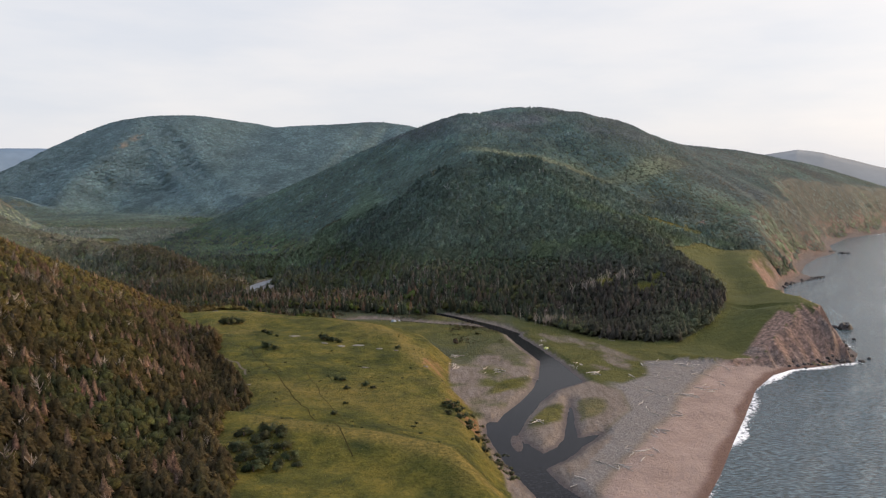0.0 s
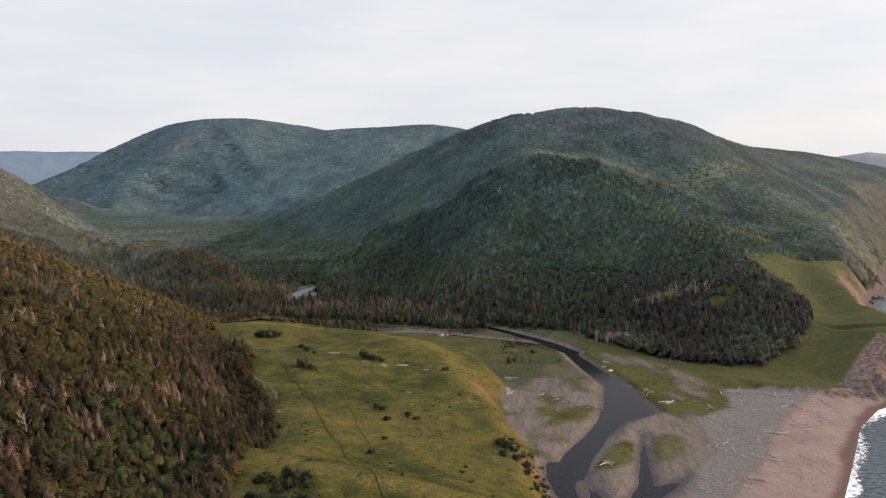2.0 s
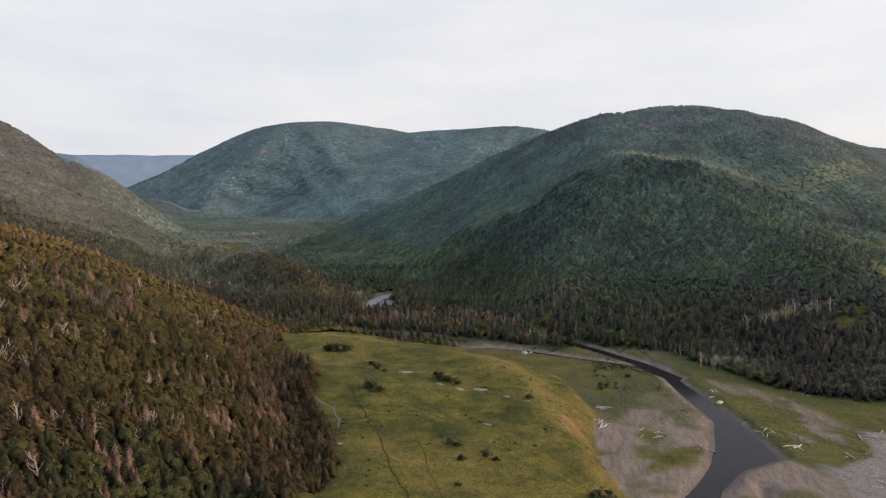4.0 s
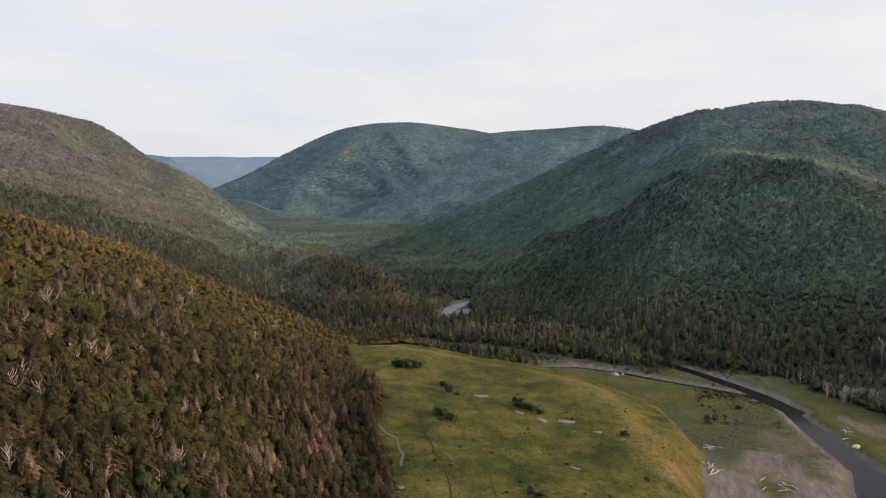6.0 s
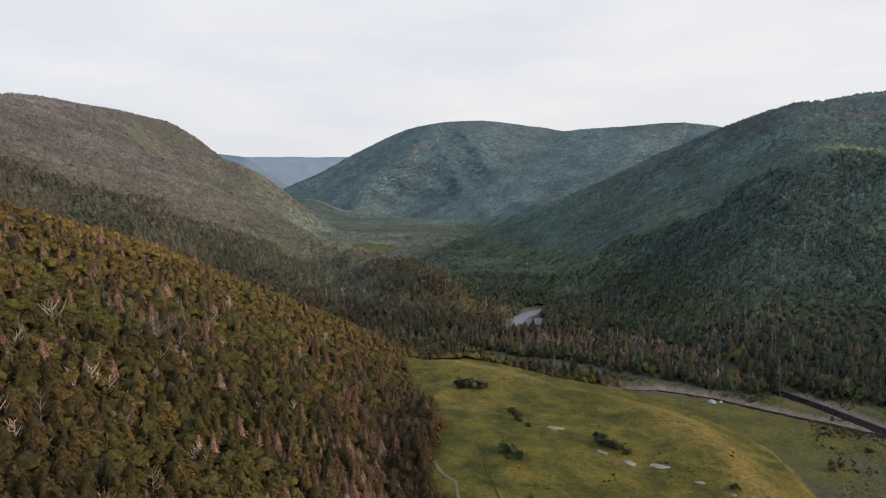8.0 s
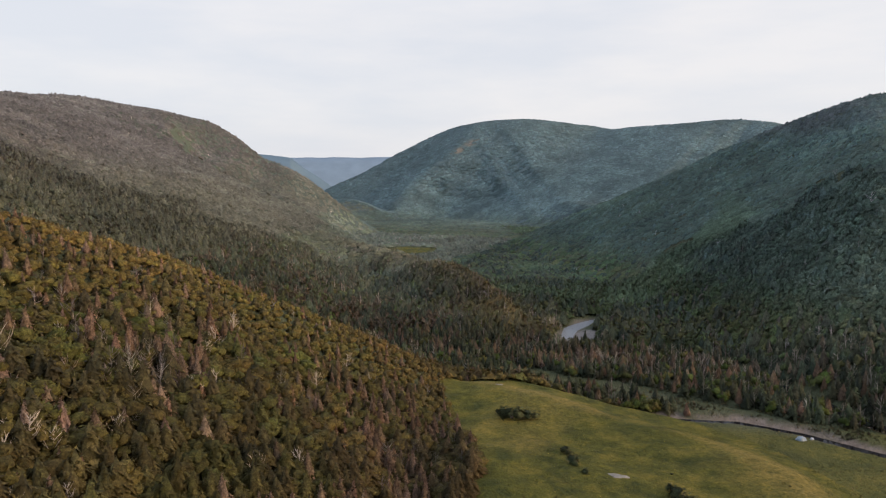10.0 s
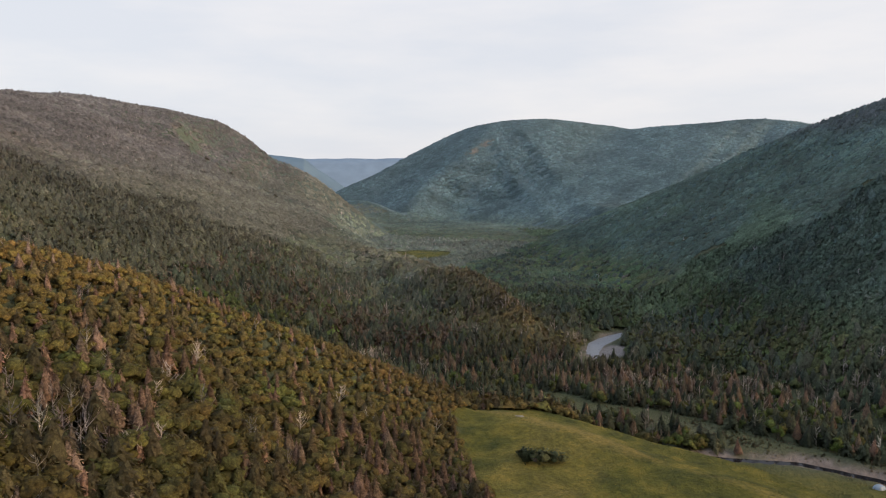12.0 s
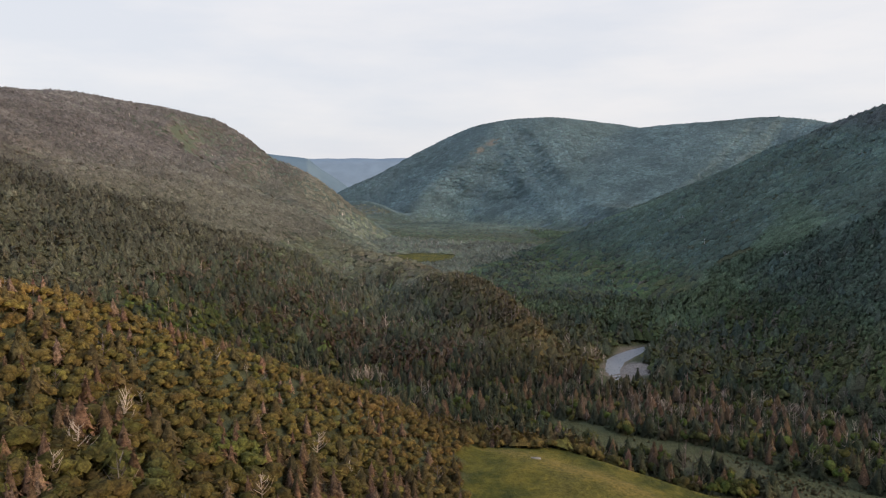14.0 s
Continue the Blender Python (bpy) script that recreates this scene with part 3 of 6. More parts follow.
def oval(cx, cy, long_, short, degrees_):
    """1 inside a turned ellipse, falling to 0 past its rim."""
    c, q = math.cos(radians(degrees_)), math.sin(radians(degrees_))
    u, v = (vx - cx) * c + (vy - cy) * q, -(vx - cx) * q + (vy - cy) * c
    return step(1.25, 0.8, np.hypot(u / long_, v / short) + 0.35 * n1)


bank = np.exp(-np.maximum(0, -r_dep) / 5.0)
bar_end = 349 + 36 * step(10, 30, vx)
left_bar = np.where((vx < 60) & (vy < bar_end + 5) & (foot_d < 0.5), step(9, -8, vy - bar_end + 14 * n2), 0)
bar = np.maximum(left_bar, step(0.05, 0.5, (0.75 - 0.5 * step(352, 372, vy)) * n1 + 1.0 * bank - 0.05 - 0.5 * step(55, 75, vx) - 0.12 * step(352, 372, vy)))
silt = np.maximum(oval(82, 372, 34, 9, 118), oval(66, 395, 16, 4, 120)) * 0.6
green_bar = np.maximum(np.maximum(oval(30, 312, 19, 5, 50), oval(42, 272, 15, 5, 58)), 0.75 * oval(60, 281, 15, 7, 62))
bar = np.where(flat & (foot_d < 1), np.maximum(bar, silt) * (1 - 0.9 * green_bar), 0) * step(0.80, 0.50, 0.5 + 0.5 * fbm(vx, vy, 12, 4, 49))
bank_grass = step(-2, 2, inside(vx, vy, RIGHT_BANK) + 3.0 * n1)
gravel = gravel * (1 - 0.9 * green_bar) * (1 - bank_grass)
bar = bar * (1 - bank_grass)
sandy = np.maximum(np.maximum(oval(84, 381, 26, 5.5, 118), oval(88, 352, 15, 4, 100)), np.maximum(oval(62, 402, 13, 2.6, 112), oval(77, 340, 9, 3.0, 130))) * step(0.30, 0.55, 0.5 + 0.6 * fbm(vx, vy, 9, 3, 53))
upper_bend = np.maximum(oval(29, 446, 17, 3.4, 123), oval(34, 462, 18, 2.2, 110))
bar = np.maximum(bar, step(-2, 1, inside(vx, vy, ISLAND) + 1.5 * n1) * (1 - 0.95 * green_bar))
gravel = gravel * step(1, -2, inside(vx, vy, ISLAND) + 1.5 * n1)
mud = np.where((beach_d > 40) | (inside(vx, vy, ISLAND) > -3), bar, 0)
mud = np.maximum(mud, np.where((r_dep > -0.4 + 1.8 * n1) & (vy > 436) & (vy < 470), np.clip(0.55 + 0.9 * fbm(vx, vy, 9, 3, 58), 0.1, 0.9), 0))
mud = np.maximum(mud, np.where((r_dep > -1.8) & (((vy < 446) & (vx > 22)) | ((vy > 550) & (vx < -120) & (r_dep > -0.6))), 1.0, 0))
wood = np.maximum(wood, np.where(flat & (foot_d < 0) & (vx < 45) & (vy > 345), (0.55 + 0.4 * step(28, -8, vx)) * step(-0.7, 0.1, n2 + 0.5 * n1), 0))
gravel = np.maximum(gravel, np.where(np.hypot((vx + 147) / 8, (vy - 572) / 12) + 0.5 * n1 < 1, 1.0, 0))
mud = np.maximum(mud, np.where(flat & (foot_d < 0) & (vx < 62) & (vy > 345), 0.22 * step(0.10, 0.40, fbm(vx, vy, 26, 3, 51) + 0.5 * fbm(vx, vy, 7, 3, 52)), 0))
mud = np.maximum(mud, np.maximum(0.8 * sandy * flat, 0.9 * upper_bend * (foot_d < 0)))
rock = np.where((up_d > -8) & (up_d < 20 + 14 * n2) & (vx > 200) & (vy > 345), step(0.55, 0.95, slope + 0.6 * n1) * step(32 + 24 * n2, 20 + 24 * n2, vz), 0)
gravel = np.maximum(gravel, np.where((vx > 200) & (vy > 352) & (vz < 3.5) & (up_d < 3), 1.0, 0))
shore = np.where((vx > 200) & (vy > 352) & (vz < 2.6) & (up_d < 4), 0.8, 0)
shore = np.maximum(shore, np.where(flat & (vy < 440) & (vx < 110), 0.85 * step(-2.1, -0.9, r_dep + 0.9 * n1) * np.where((vx > 42) | (vy < 262), 1, 0.35), 0))
shore = np.maximum(shore, 0.5 * step(230, 330, vx) * step(560, 640, vy))
rock = np.maximum(rock, step(-1.5, 1.0, inside(vx, vy, CLIFF_FACE) + 3.0 * n1) * step(0.2, 0.34, slope))
for cx, cy, rr in SCARS:
    scar = step(1.2, 0.7, np.hypot((vx - cx) / rr, (vy - cy) / (rr * 1.3)) + 0.6 * fbm(vx, vy, rr * 1.2, 3, 47))
    if cy > 1200:
        gravel = np.maximum(gravel, scar)
        wood = wood * (1 - scar)
    else:
        rock = np.maximum(rock, scar)
soil = np.where((np.abs(foot_d) < 26) & (vx > -25), step(0.55, 0.8, slope + 0.3 * n1) * step(352, 330, vy) * step(0.58, 0.38, patch_grass) * step(0.56, 0.38, 0.5 + 0.5 * fbm(vx, vy, 6, 3, 50)), 0)
fold_d, _, fold_side = along(vx, vy, MEADOW_FOLD)
fold_s = -fold_d * fold_side
brow_d, _, brow_side = along(vx, vy, MEADOW_BROW)
brow_s = brow_d * brow_side
# sunlit gold of fold and brow, painted through the dryness weight
sunlit_backs = np.maximum(1.5 * np.exp(-((fold_s - 1.5) / 4.5) ** 2) * step(-70, -58, vx), 1.3 * np.exp(-((brow_s - 3) / 5.0) ** 2)) - 0.8 * np.exp(-((brow_s - 17) / 7.0) ** 2) - 0.9 * np.exp(-((fold_s + 10) / 6.0) ** 2)
dry = np.clip(0.12 + 1.0 * fbm(vx, vy, 38, 4, 44) + 0.15 * step(14, 4, foot_d) + 0.85 * sunlit_backs * np.where(vy > 300, 0.75, 1) + 0.35 * fbm(vx, vy, 7, 3, 45), 0, 1) * np.where(in_meadow > 0, 1, 0.25) * np.where(in_head > 0, 0.12, 1)
mud = mud * np.where(flat & (foot_d < 0) & (vx < 48) & (vy > 362) & (r_dep < -3), 0.35, 1)
dry = dry * np.where(glade(vx, vy) > -5, 0.1, 1)
# the lush bench below the brow
lush = np.maximum(oval(-22, 424, 46, 22, -12), 0.8 * oval(2, 398, 22, 10, 110)) * np.where(r_dep < -2, 1, 0)
wood, mud = wood * (1 - 0.9 * lush), mud * (1 - 0.85 * lush)
dry = np.maximum(dry, np.where(flat & (foot_d < 0) & (vy > 340) & (lush < 0.5), 0.08 + 0.35 * step(-0.1, 0.4, n2 + 0.6 * n1), 0))
dry = np.maximum(dry, 0.55 * bank_grass * step(-0.1, 0.25, n1))
put_weight(ground_me, "wood", wood)
# weights of the painted haze, growing with distance
put_weight(ground_me, "haze_pale", 0.8 * step(620, 950, np.hypot(vx + 30, vy - 120)))
put_weight(ground_me, "haze_blue", step(900, 1450, vy) * np.where(vx < 0.35 * vy - 250, 1, 0))
put_weight(ground_me, "gravel", gravel)
put_weight(ground_me, "silt", mud)
put_weight(ground_me, "sand", sand)
put_weight(ground_me, "wet", step(5, 2, beach_d))
put_weight(ground_me, "shore", shore)
put_weight(ground_me, "even", np.maximum(0.72 * step(-2, 6, in_head), np.where(flat & (foot_d < -1), 0.62 * (1 - green_bar) * (1 - 0.45 * lush), 0)))
put_weight(ground_me, "rock", rock)
put_weight(ground_me, "soil", soil)
put_weight(ground_me, "dry", dry)
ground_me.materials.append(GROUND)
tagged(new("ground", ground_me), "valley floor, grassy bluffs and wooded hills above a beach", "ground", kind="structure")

sx = np.array(list(np.arange(-100, 60, 8.0)) + list(np.arange(60, 330, 2.6)) + [330 + v for v in spread(0, 4430, 3, 1.06, 200, 4430)])
sy = np.array(sorted([150 - v for v in spread(6, 2600, 6, 1.12, 200, 2600)]) + list(np.arange(150, 380, 2.6)) + [380 + v for v in spread(0, 4400, 4, 1.035, 200, 4400)])
sea_me, wx, wy, wz = grid_mesh("sea", sx, sy, lambda x, y: (0.8 * fbm(0.8 * x - 0.6 * y, 0.28 * (0.6 * x + 0.8 * y), 8, 2, 55) + 0.4 * fbm(0.9 * x - 0.45 * y, 0.2 * (0.45 * x + 0.9 * y), 17, 2, 54)) * step(0, 30, -inside(x, y, COAST)))
w_d = -inside(wx, wy, COAST)
put_weight(sea_me, "foam", step(6.5, 1.0, w_d + 4 * fbm(wx, wy, 16, 3, 56)) * (0.66 + 0.3 * fbm(wx, wy, 30, 2, 57)) * (0.62 + 0.38 * step(372, 350, wy + 0.15 * wx - 30)) + 0.25 * np.exp(-((w_d - 9) / 2.0) ** 2))
sea_me.materials.append(SEA)
tagged(new("sea", sea_me), "grey-green sea with small waves and surf on the beach", "sea", kind="structure")

riv_me, rx_, ry_, _ = grid_mesh("river", np.arange(-210, 100, 3.0), np.arange(120, 690, 3.0), water_level)
put_weight(riv_me, "sky_pale", step(545, 556, ry_) * step(-120, -138, rx_))
bm = bmesh.new()
bm.from_mesh(riv_me)
bm.verts.ensure_lookup_table()
dry_land = (river_depth(rx_, ry_) < -4.5) | (inside(rx_, ry_, COAST) < 2)
bmesh.ops.delete(bm, geom=[v for v, k in zip(bm.verts, dry_land) if k], context='VERTS')
bm.to_mesh(riv_me)
bm.free()
riv_me.materials.append(RIVER)
tagged(new("river", riv_me), "dark shallow river winding through gravel bars", "river", kind="structure")


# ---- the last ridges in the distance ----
# haze over these ridges is painted into their base colour
def hazy_material(name, colour):
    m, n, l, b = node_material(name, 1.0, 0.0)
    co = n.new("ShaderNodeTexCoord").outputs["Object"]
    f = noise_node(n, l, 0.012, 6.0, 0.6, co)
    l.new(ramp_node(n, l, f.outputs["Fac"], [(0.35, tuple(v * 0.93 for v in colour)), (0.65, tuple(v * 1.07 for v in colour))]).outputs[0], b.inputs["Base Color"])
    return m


def far_ridge(pts, foot, material, label):
    """A long hill in the distance: its crest, and the slopes before and behind it."""
    V, F = [], []
    fine = []
    for p, q in zip(pts[:-1], pts[1:]):
        for k in range(14):
            f = k / 14
            fine.append(tuple(a + f * (b_ - a) for a, b_ in zip(p, q)))
    fine.append(pts[-1])
    rows = ((0.0, 1.0), (0.25, 0.86), (0.55, 0.5), (1.0, -0.05), (-0.4, 0.8), (-1.0, -0.05))
    order = (5, 4, 0, 1, 2, 3)
    for i, (x, y, z) in enumerate(fine):
        d = math.hypot(x, y)
        for j in order:
            f, h = rows[j]
            wob = 6 * noise.noise(Vector((x * 0.01, y * 0.01, j)))
            V.append((x - x / d * foot * f, y - y / d * foot * f, z * h + wob * (h > 0)))
    for i in range(len(fine) - 1):
        for j in range(5):
            a = i * 6 + j
            F.append((a, a + 6, a + 7, a + 1))
    me = bpy.data.meshes.new("backdrop")
    me.from_pydata(V, [], F)
    me.shade_smooth()
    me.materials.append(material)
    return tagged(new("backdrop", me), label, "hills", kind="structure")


far_ridge([(-2750, 2250, 250), (-2350, 2420, 236), (-2062, 2480, 200), (-1966, 2561, 190), (-1922, 2597, 143), (-1810, 2681, 49)], 380, hazy_material("distant_slope", (0.070, 0.105, 0.135)), "wooded spur beyond the mountain gap, painted blue-green with haze")
far_ridge([(-3500, 2900, 225), (-3150, 3280, 226), (-2789, 3568, 227), (-2306, 3910, 233), (-1500, 4300, 236), (-700, 4500, 236)], 500, hazy_material("distant_plateau", (0.108, 0.148, 0.190)), "plateau closing the distance, painted pale blue with haze")
far_ridge([(880, 2340, 120), (1062, 2373, 153), (1161, 2326, 171), (1230, 2285, 160), (1318, 2241, 132), (1381, 2203, 110), (1480, 2120, 60)], 420, hazy_material("distant_headland", (0.170, 0.180, 0.180)), "wooded headland far along the coast, painted grey with haze")


def ribbon(pts, width, lift, name, material, label, category):
    """A worn strip laid over the ground along a line."""
    V, F = [], []
    line = []
    for p, q in zip(pts[:-1], pts[1:]):
        n_ = max(2, int(math.hypot(q[0] - p[0], q[1] - p[1]) / 1.2))
        line += [(p[0] + (q[0] - p[0]) * k / n_, p[1] + (q[1] - p[1]) * k / n_) for k in range(n_)]
    line.append(pts[-1])
    P = np.array(line, float)
    P += np.stack([fbm(P[:, 0], P[:, 1], 9, 3, 65), fbm(P[:, 0], P[:, 1], 9, 3, 66)], 1) * 1.2
    T = np.gradient(P, axis=0)
    T /= np.linalg.norm(T, axis=1)[:, None]
    N = np.stack([-T[:, 1], T[:, 0]], 1)
    w = width * (0.8 + 0.4 * value_noise(P[:, 0] * 0.3, P[:, 1] * 0.3, 3))[:, None]
    for side_ in (-0.5, 0.0, 0.5):
        Q = P + N * w * side_
        z = terrain(Q[:, 0], Q[:, 1]) + lift
        V.append(np.concatenate([Q, z[:, None]], 1))
    n_ = len(P)
    for a in range(2):
        for i in range(n_ - 1):
            F.append((a * n_ + i, a * n_ + i + 1, (a + 1) * n_ + i + 1, (a + 1) * n_ + i))
    me = bpy.data.meshes.new(name)
    me.from_pydata([tuple(v) for v in np.concatenate(V)], [], F)
    me.shade_smooth()
    me.materials.append(material)
    return tagged(new(name, me), label, category, kind="structure")


TROD = simple_material("trodden_soil", [(0.3, (0.024, 0.022, 0.008)), (0.7, (0.055, 0.046, 0.018))], 1.0, 1.0, 0.0)
DIRT = simple_material("pale_dirt", [(0.3, (0.075, 0.062, 0.042)), (0.7, (0.125, 0.105, 0.078))], 1.2, 0.95, 0.05)
ribbon([(-103, 316), (-98, 311), (-93, 307), (-90, 302), (-87, 297), (-84, 290), (-82, 284)], 0.9, 0.07, "trail", DIRT, "pale bare dirt track along the edge of the woods", "path")
ribbon(TRAIL_LONG, 0.42, 0.06, "trail", TROD, "narrow dark animal trail worn into the meadow", "path")
ribbon(TRAIL_MID, 0.34, 0.06, "trail", TROD, "narrow dark animal trail worn into the meadow", "path")


# ---- trees ----
def tri_mesh(name, V, F, tint=None, bend=None):
    me = bpy.data.meshes.new(name)
    me.vertices.add(len(V))
    me.vertices.foreach_set("co", np.asarray(V, np.float32).ravel())
    F = np.asarray(F, np.int32)
    me.loops.add(F.size)
    me.loops.foreach_set("vertex_index", F.ravel())
    me.polygons.add(len(F))
    me.polygons.foreach_set("loop_start", np.arange(0, F.size, 3, dtype=np.int32))
    if tint is not None:
        t = np.ones((len(V), 4), np.float32)
        t[:, :3] = tint
        me.attributes.new("tint", 'FLOAT_COLOR', 'POINT').data.foreach_set("color", t.ravel())
    if bend is not None:
        me.attributes.new("bend", 'FLOAT_VECTOR', 'POINT').data.foreach_set("vector", np.asarray(bend, np.float32).ravel())
    me.update(calc_edges=True)
    return me


def bent(V, seed=0):
    """Directions out of a crown of unit height, a little scattered."""
    V = np.asarray(V, float)
    N = np.stack([V[:, 0] / 0.30, V[:, 1] / 0.30, (V[:, 2] - 0.25) / 0.75 + 0.25], 1)
    N /= np.maximum(np.linalg.norm(N, axis=1), 1e-3)[:, None]
    N += np.random.default_rng(seed).normal(size=N.shape) * 0.07
    return N / np.maximum(np.linalg.norm(N, axis=1), 1e-3)[:, None]


def join(pieces):
    """Joins (vertices, faces) or (vertices, faces, normals) into one."""
    V, F, k = [], [], 0
    for piece in pieces:
        V.append(piece[0])
        F.append(np.asarray(piece[1]) + k)
        k += len(piece[0])
    return np.concatenate(V), np.concatenate(F)


def crown_normals(pieces):
    """The directions in which the joined pieces take light: round each bough as well as round the crown."""
    out = []
    for k, piece in enumerate(pieces):
        N = bent(piece[0], k)
        if len(piece) > 2:
            N = 0.75 * N + 0.60 * piece[2]
        out.append(N / np.maximum(np.linalg.norm(N, axis=1), 1e-3)[:, None])
    return np.concatenate(out)


def stem(p, q, r0, r1, sides=4):
    """A tapered round from p to q."""
    p, q = np.array(p, float), np.array(q, float)
    w = (q - p) / max(np.linalg.norm(q - p), 1e-6)
    a = np.cross(w, (0.3, 0.9, 0.1) if abs(w[1]) < 0.8 else (1, 0, 0))
    a /= np.linalg.norm(a)
    b = np.cross(w, a)
    ang = np.arange(sides) * 2 * math.pi / sides
    ring = np.cos(ang)[:, None] * a + np.sin(ang)[:, None] * b
    V = np.concatenate([p + ring * r0, q + ring * r1])
    F = []
    for i in range(sides):
        j = (i + 1) % sides
        F += [(i, j, sides + j), (i, sides + j, sides + i)]
    return V, np.array(F)


def sprays(rng, P, D, size, droop=0.0):
    """One thin three-cornered spray of leaves or needles at each place P, lying on a crown that faces D."""
    n = len(P)
    N = D + rng.normal(size=(n, 3)) * 0.32
    N /= np.linalg.norm(N, axis=1)[:, None]
    W = rng.normal(size=(n, 3)) + np.array((0, 0, 1.2 - 5.0 * droop))
    A = np.cross(N, W)
    A /= np.linalg.norm(A, axis=1)[:, None]
    W = np.cross(A, N) + 0.5 * N
    s = (size * rng.uniform(0.65, 1.35, n))[:, None]
    V = np.stack([P - A * s * 0.42 - W * s * 0.5, P + A * s * 0.42 - W * s * 0.5, P + W * s * 0.9], 1).reshape(-1, 3)
    return V, np.arange(3 * n).reshape(-1, 3)


def core(rng, r, z0, z1):
    """A small dark heart that fills a crown."""
    ang = np.arange(4) * 1.5708 + rng.uniform(0, 6)
    rad = r * rng.uniform(0.8, 1.2, 4)
    V = np.concatenate([np.stack([np.cos(ang) * rad, np.sin(ang) * rad, np.full(4, z0 + 0.3 * (z1 - z0))], 1), [(0, 0, z1), (0, 0, z0)]])
    return V, np.array([(i, (i + 1) % 4, 4) for i in range(4)] + [((i + 1) % 4, i, 5) for i in range(4)])


def cap(rng, r, z0, z1):
    """The top of a crown in a closed canopy, seen from afar."""
    ang = np.arange(5) * 1.2566 + rng.uniform(0, 6)
    rad = r * rng.uniform(0.8, 1.2, 5)
    V = np.concatenate([np.stack([np.cos(ang) * rad, np.sin(ang) * rad, np.full(5, z0) + rng.uniform(-.08, .08, 5)], 1), [(rng.uniform(-.06, .06), rng.uniform(-.06, .06), z1)]])
    return V, np.array([(i, (i + 1) % 5, 5) for i in range(5)])


def spruce_crown(rng, count, width, size):
    """Needle sprays in ragged whorls down a cone; unit height."""
    f = 1 - np.sqrt(rng.uniform(0, 1, count))
    f = np.round(f * 9) / 9 * 0.6 + f * 0.4
    ang = rng.uniform(0, 6.283, count)
    lobes = 1 + 0.22 * np.sin(3 * ang + rng.uniform(0, 6)) * rng.uniform(0.3, 1, count)
    r = (width * (1 - f) ** 0.9 + 0.015) * rng.uniform(0.72, 1.08, count) * lobes
    D = np.stack([np.cos(ang), np.sin(ang), np.full(count, 0.45)], 1)
    P = D * r[:, None] * np.array((1, 1, 0))
    P[:, 2] = 0.07 + 0.90 * f
    heart = cap(rng, width * 1.2, 0.15, 0.95) if count < 40 else core(rng, width * 0.74, 0.0, 0.94)
    V, F = sprays(rng, P, D, size * (0.55 + 0.6 * (1 - f)), 1.0)
    return [heart, (V, F, np.repeat(D + rng.normal(size=D.shape) * 0.36, 3, 0))]


def leafy_crown(rng, count, size, lobes=5):
    """Rounded boughs with leaf sprays over them; unit height."""
    if lobes == 1:
        P = rng.normal(size=(count, 3)) * np.array((0.2, 0.2, 0.08)) + np.array((0, 0, 0.7))
        return [cap(rng, 0.50, 0.25, 0.92), sprays(rng, P, np.tile((0, 0, 1.0), (count, 1)), np.full(count, size))]
    w = rng.uniform(0.9, 1.15)
    C = [((0, 0, 0.60), 0.30)] + [((math.cos(a) * 0.24, math.sin(a) * 0.24, rng.uniform(0.28, 0.64)), rng.uniform(0.17, 0.26)) for a in rng.uniform(0, 1.2) + np.arange(lobes - 1) * 6.283 / max(1, lobes - 1)]
    if lobes == 4:
        out = [cap(rng, 0.50, 0.16, 0.80)]
    else:
        out = []
        for c, r in C:
            V, F = blob(rng, c, (r * 0.80 * w, r * 0.80 * w, r * 0.84), 0.25)
            mid = V[F].mean(1)
            F = F[mid[:, 2] > c[2] - 0.45 * r]
            D = (V - np.array(c)) / r
            out.append((V, F, D + np.array((0, 0, 0.25))))
    share = np.array([r * r for _, r in C])
    share /= share.sum()
    for (c, r), q in zip(C, share):
        n = max(2, int(count * q))
        D = rng.normal(size=(n, 3))
        D /= np.linalg.norm(D, axis=1)[:, None]
        D[:, 2] = np.where(D[:, 2] < -0.3, -D[:, 2], D[:, 2])
        P = D * (r * rng.uniform(0.86, 1.14, (n, 1))) * np.array((w, w, 1.1)) + np.array(c)
        V, F = sprays(rng, P, D + np.array((0, 0, 0.3)), np.full(n, size))
        out.append((V, F, np.repeat(D + np.array((0, 0, 0.25)) + rng.normal(size=D.shape) * 0.36, 3, 0)))
    return out


def blob(rng, centre, radius, rough=0.25):
    t = (1 + 5 ** 0.5) / 2
    V = np.array([(-1, t, 0), (1, t, 0), (-1, -t, 0), (1, -t, 0), (0, -1, t), (0, 1, t), (0, -1, -t), (0, 1, -t), (t, 0, -1), (t, 0, 1), (-t, 0, -1), (-t, 0, 1)], float) / 1.9
    F = np.array([(0, 11, 5), (0, 5, 1), (0, 1, 7), (0, 7, 10), (0, 10, 11), (1, 5, 9), (5, 11, 4), (11, 10, 2), (10, 7, 6), (7, 1, 8), (3, 9, 4), (3, 4, 2), (3, 2, 6), (3, 6, 8), (3, 8, 9), (4, 9, 5), (2, 4, 11), (6, 2, 10), (8, 6, 7), (9, 8, 1)])
    V = V * rng.uniform(1 - rough, 1 + rough, (12, 1)) * np.array(radius) + np.array(centre)
    return V, F


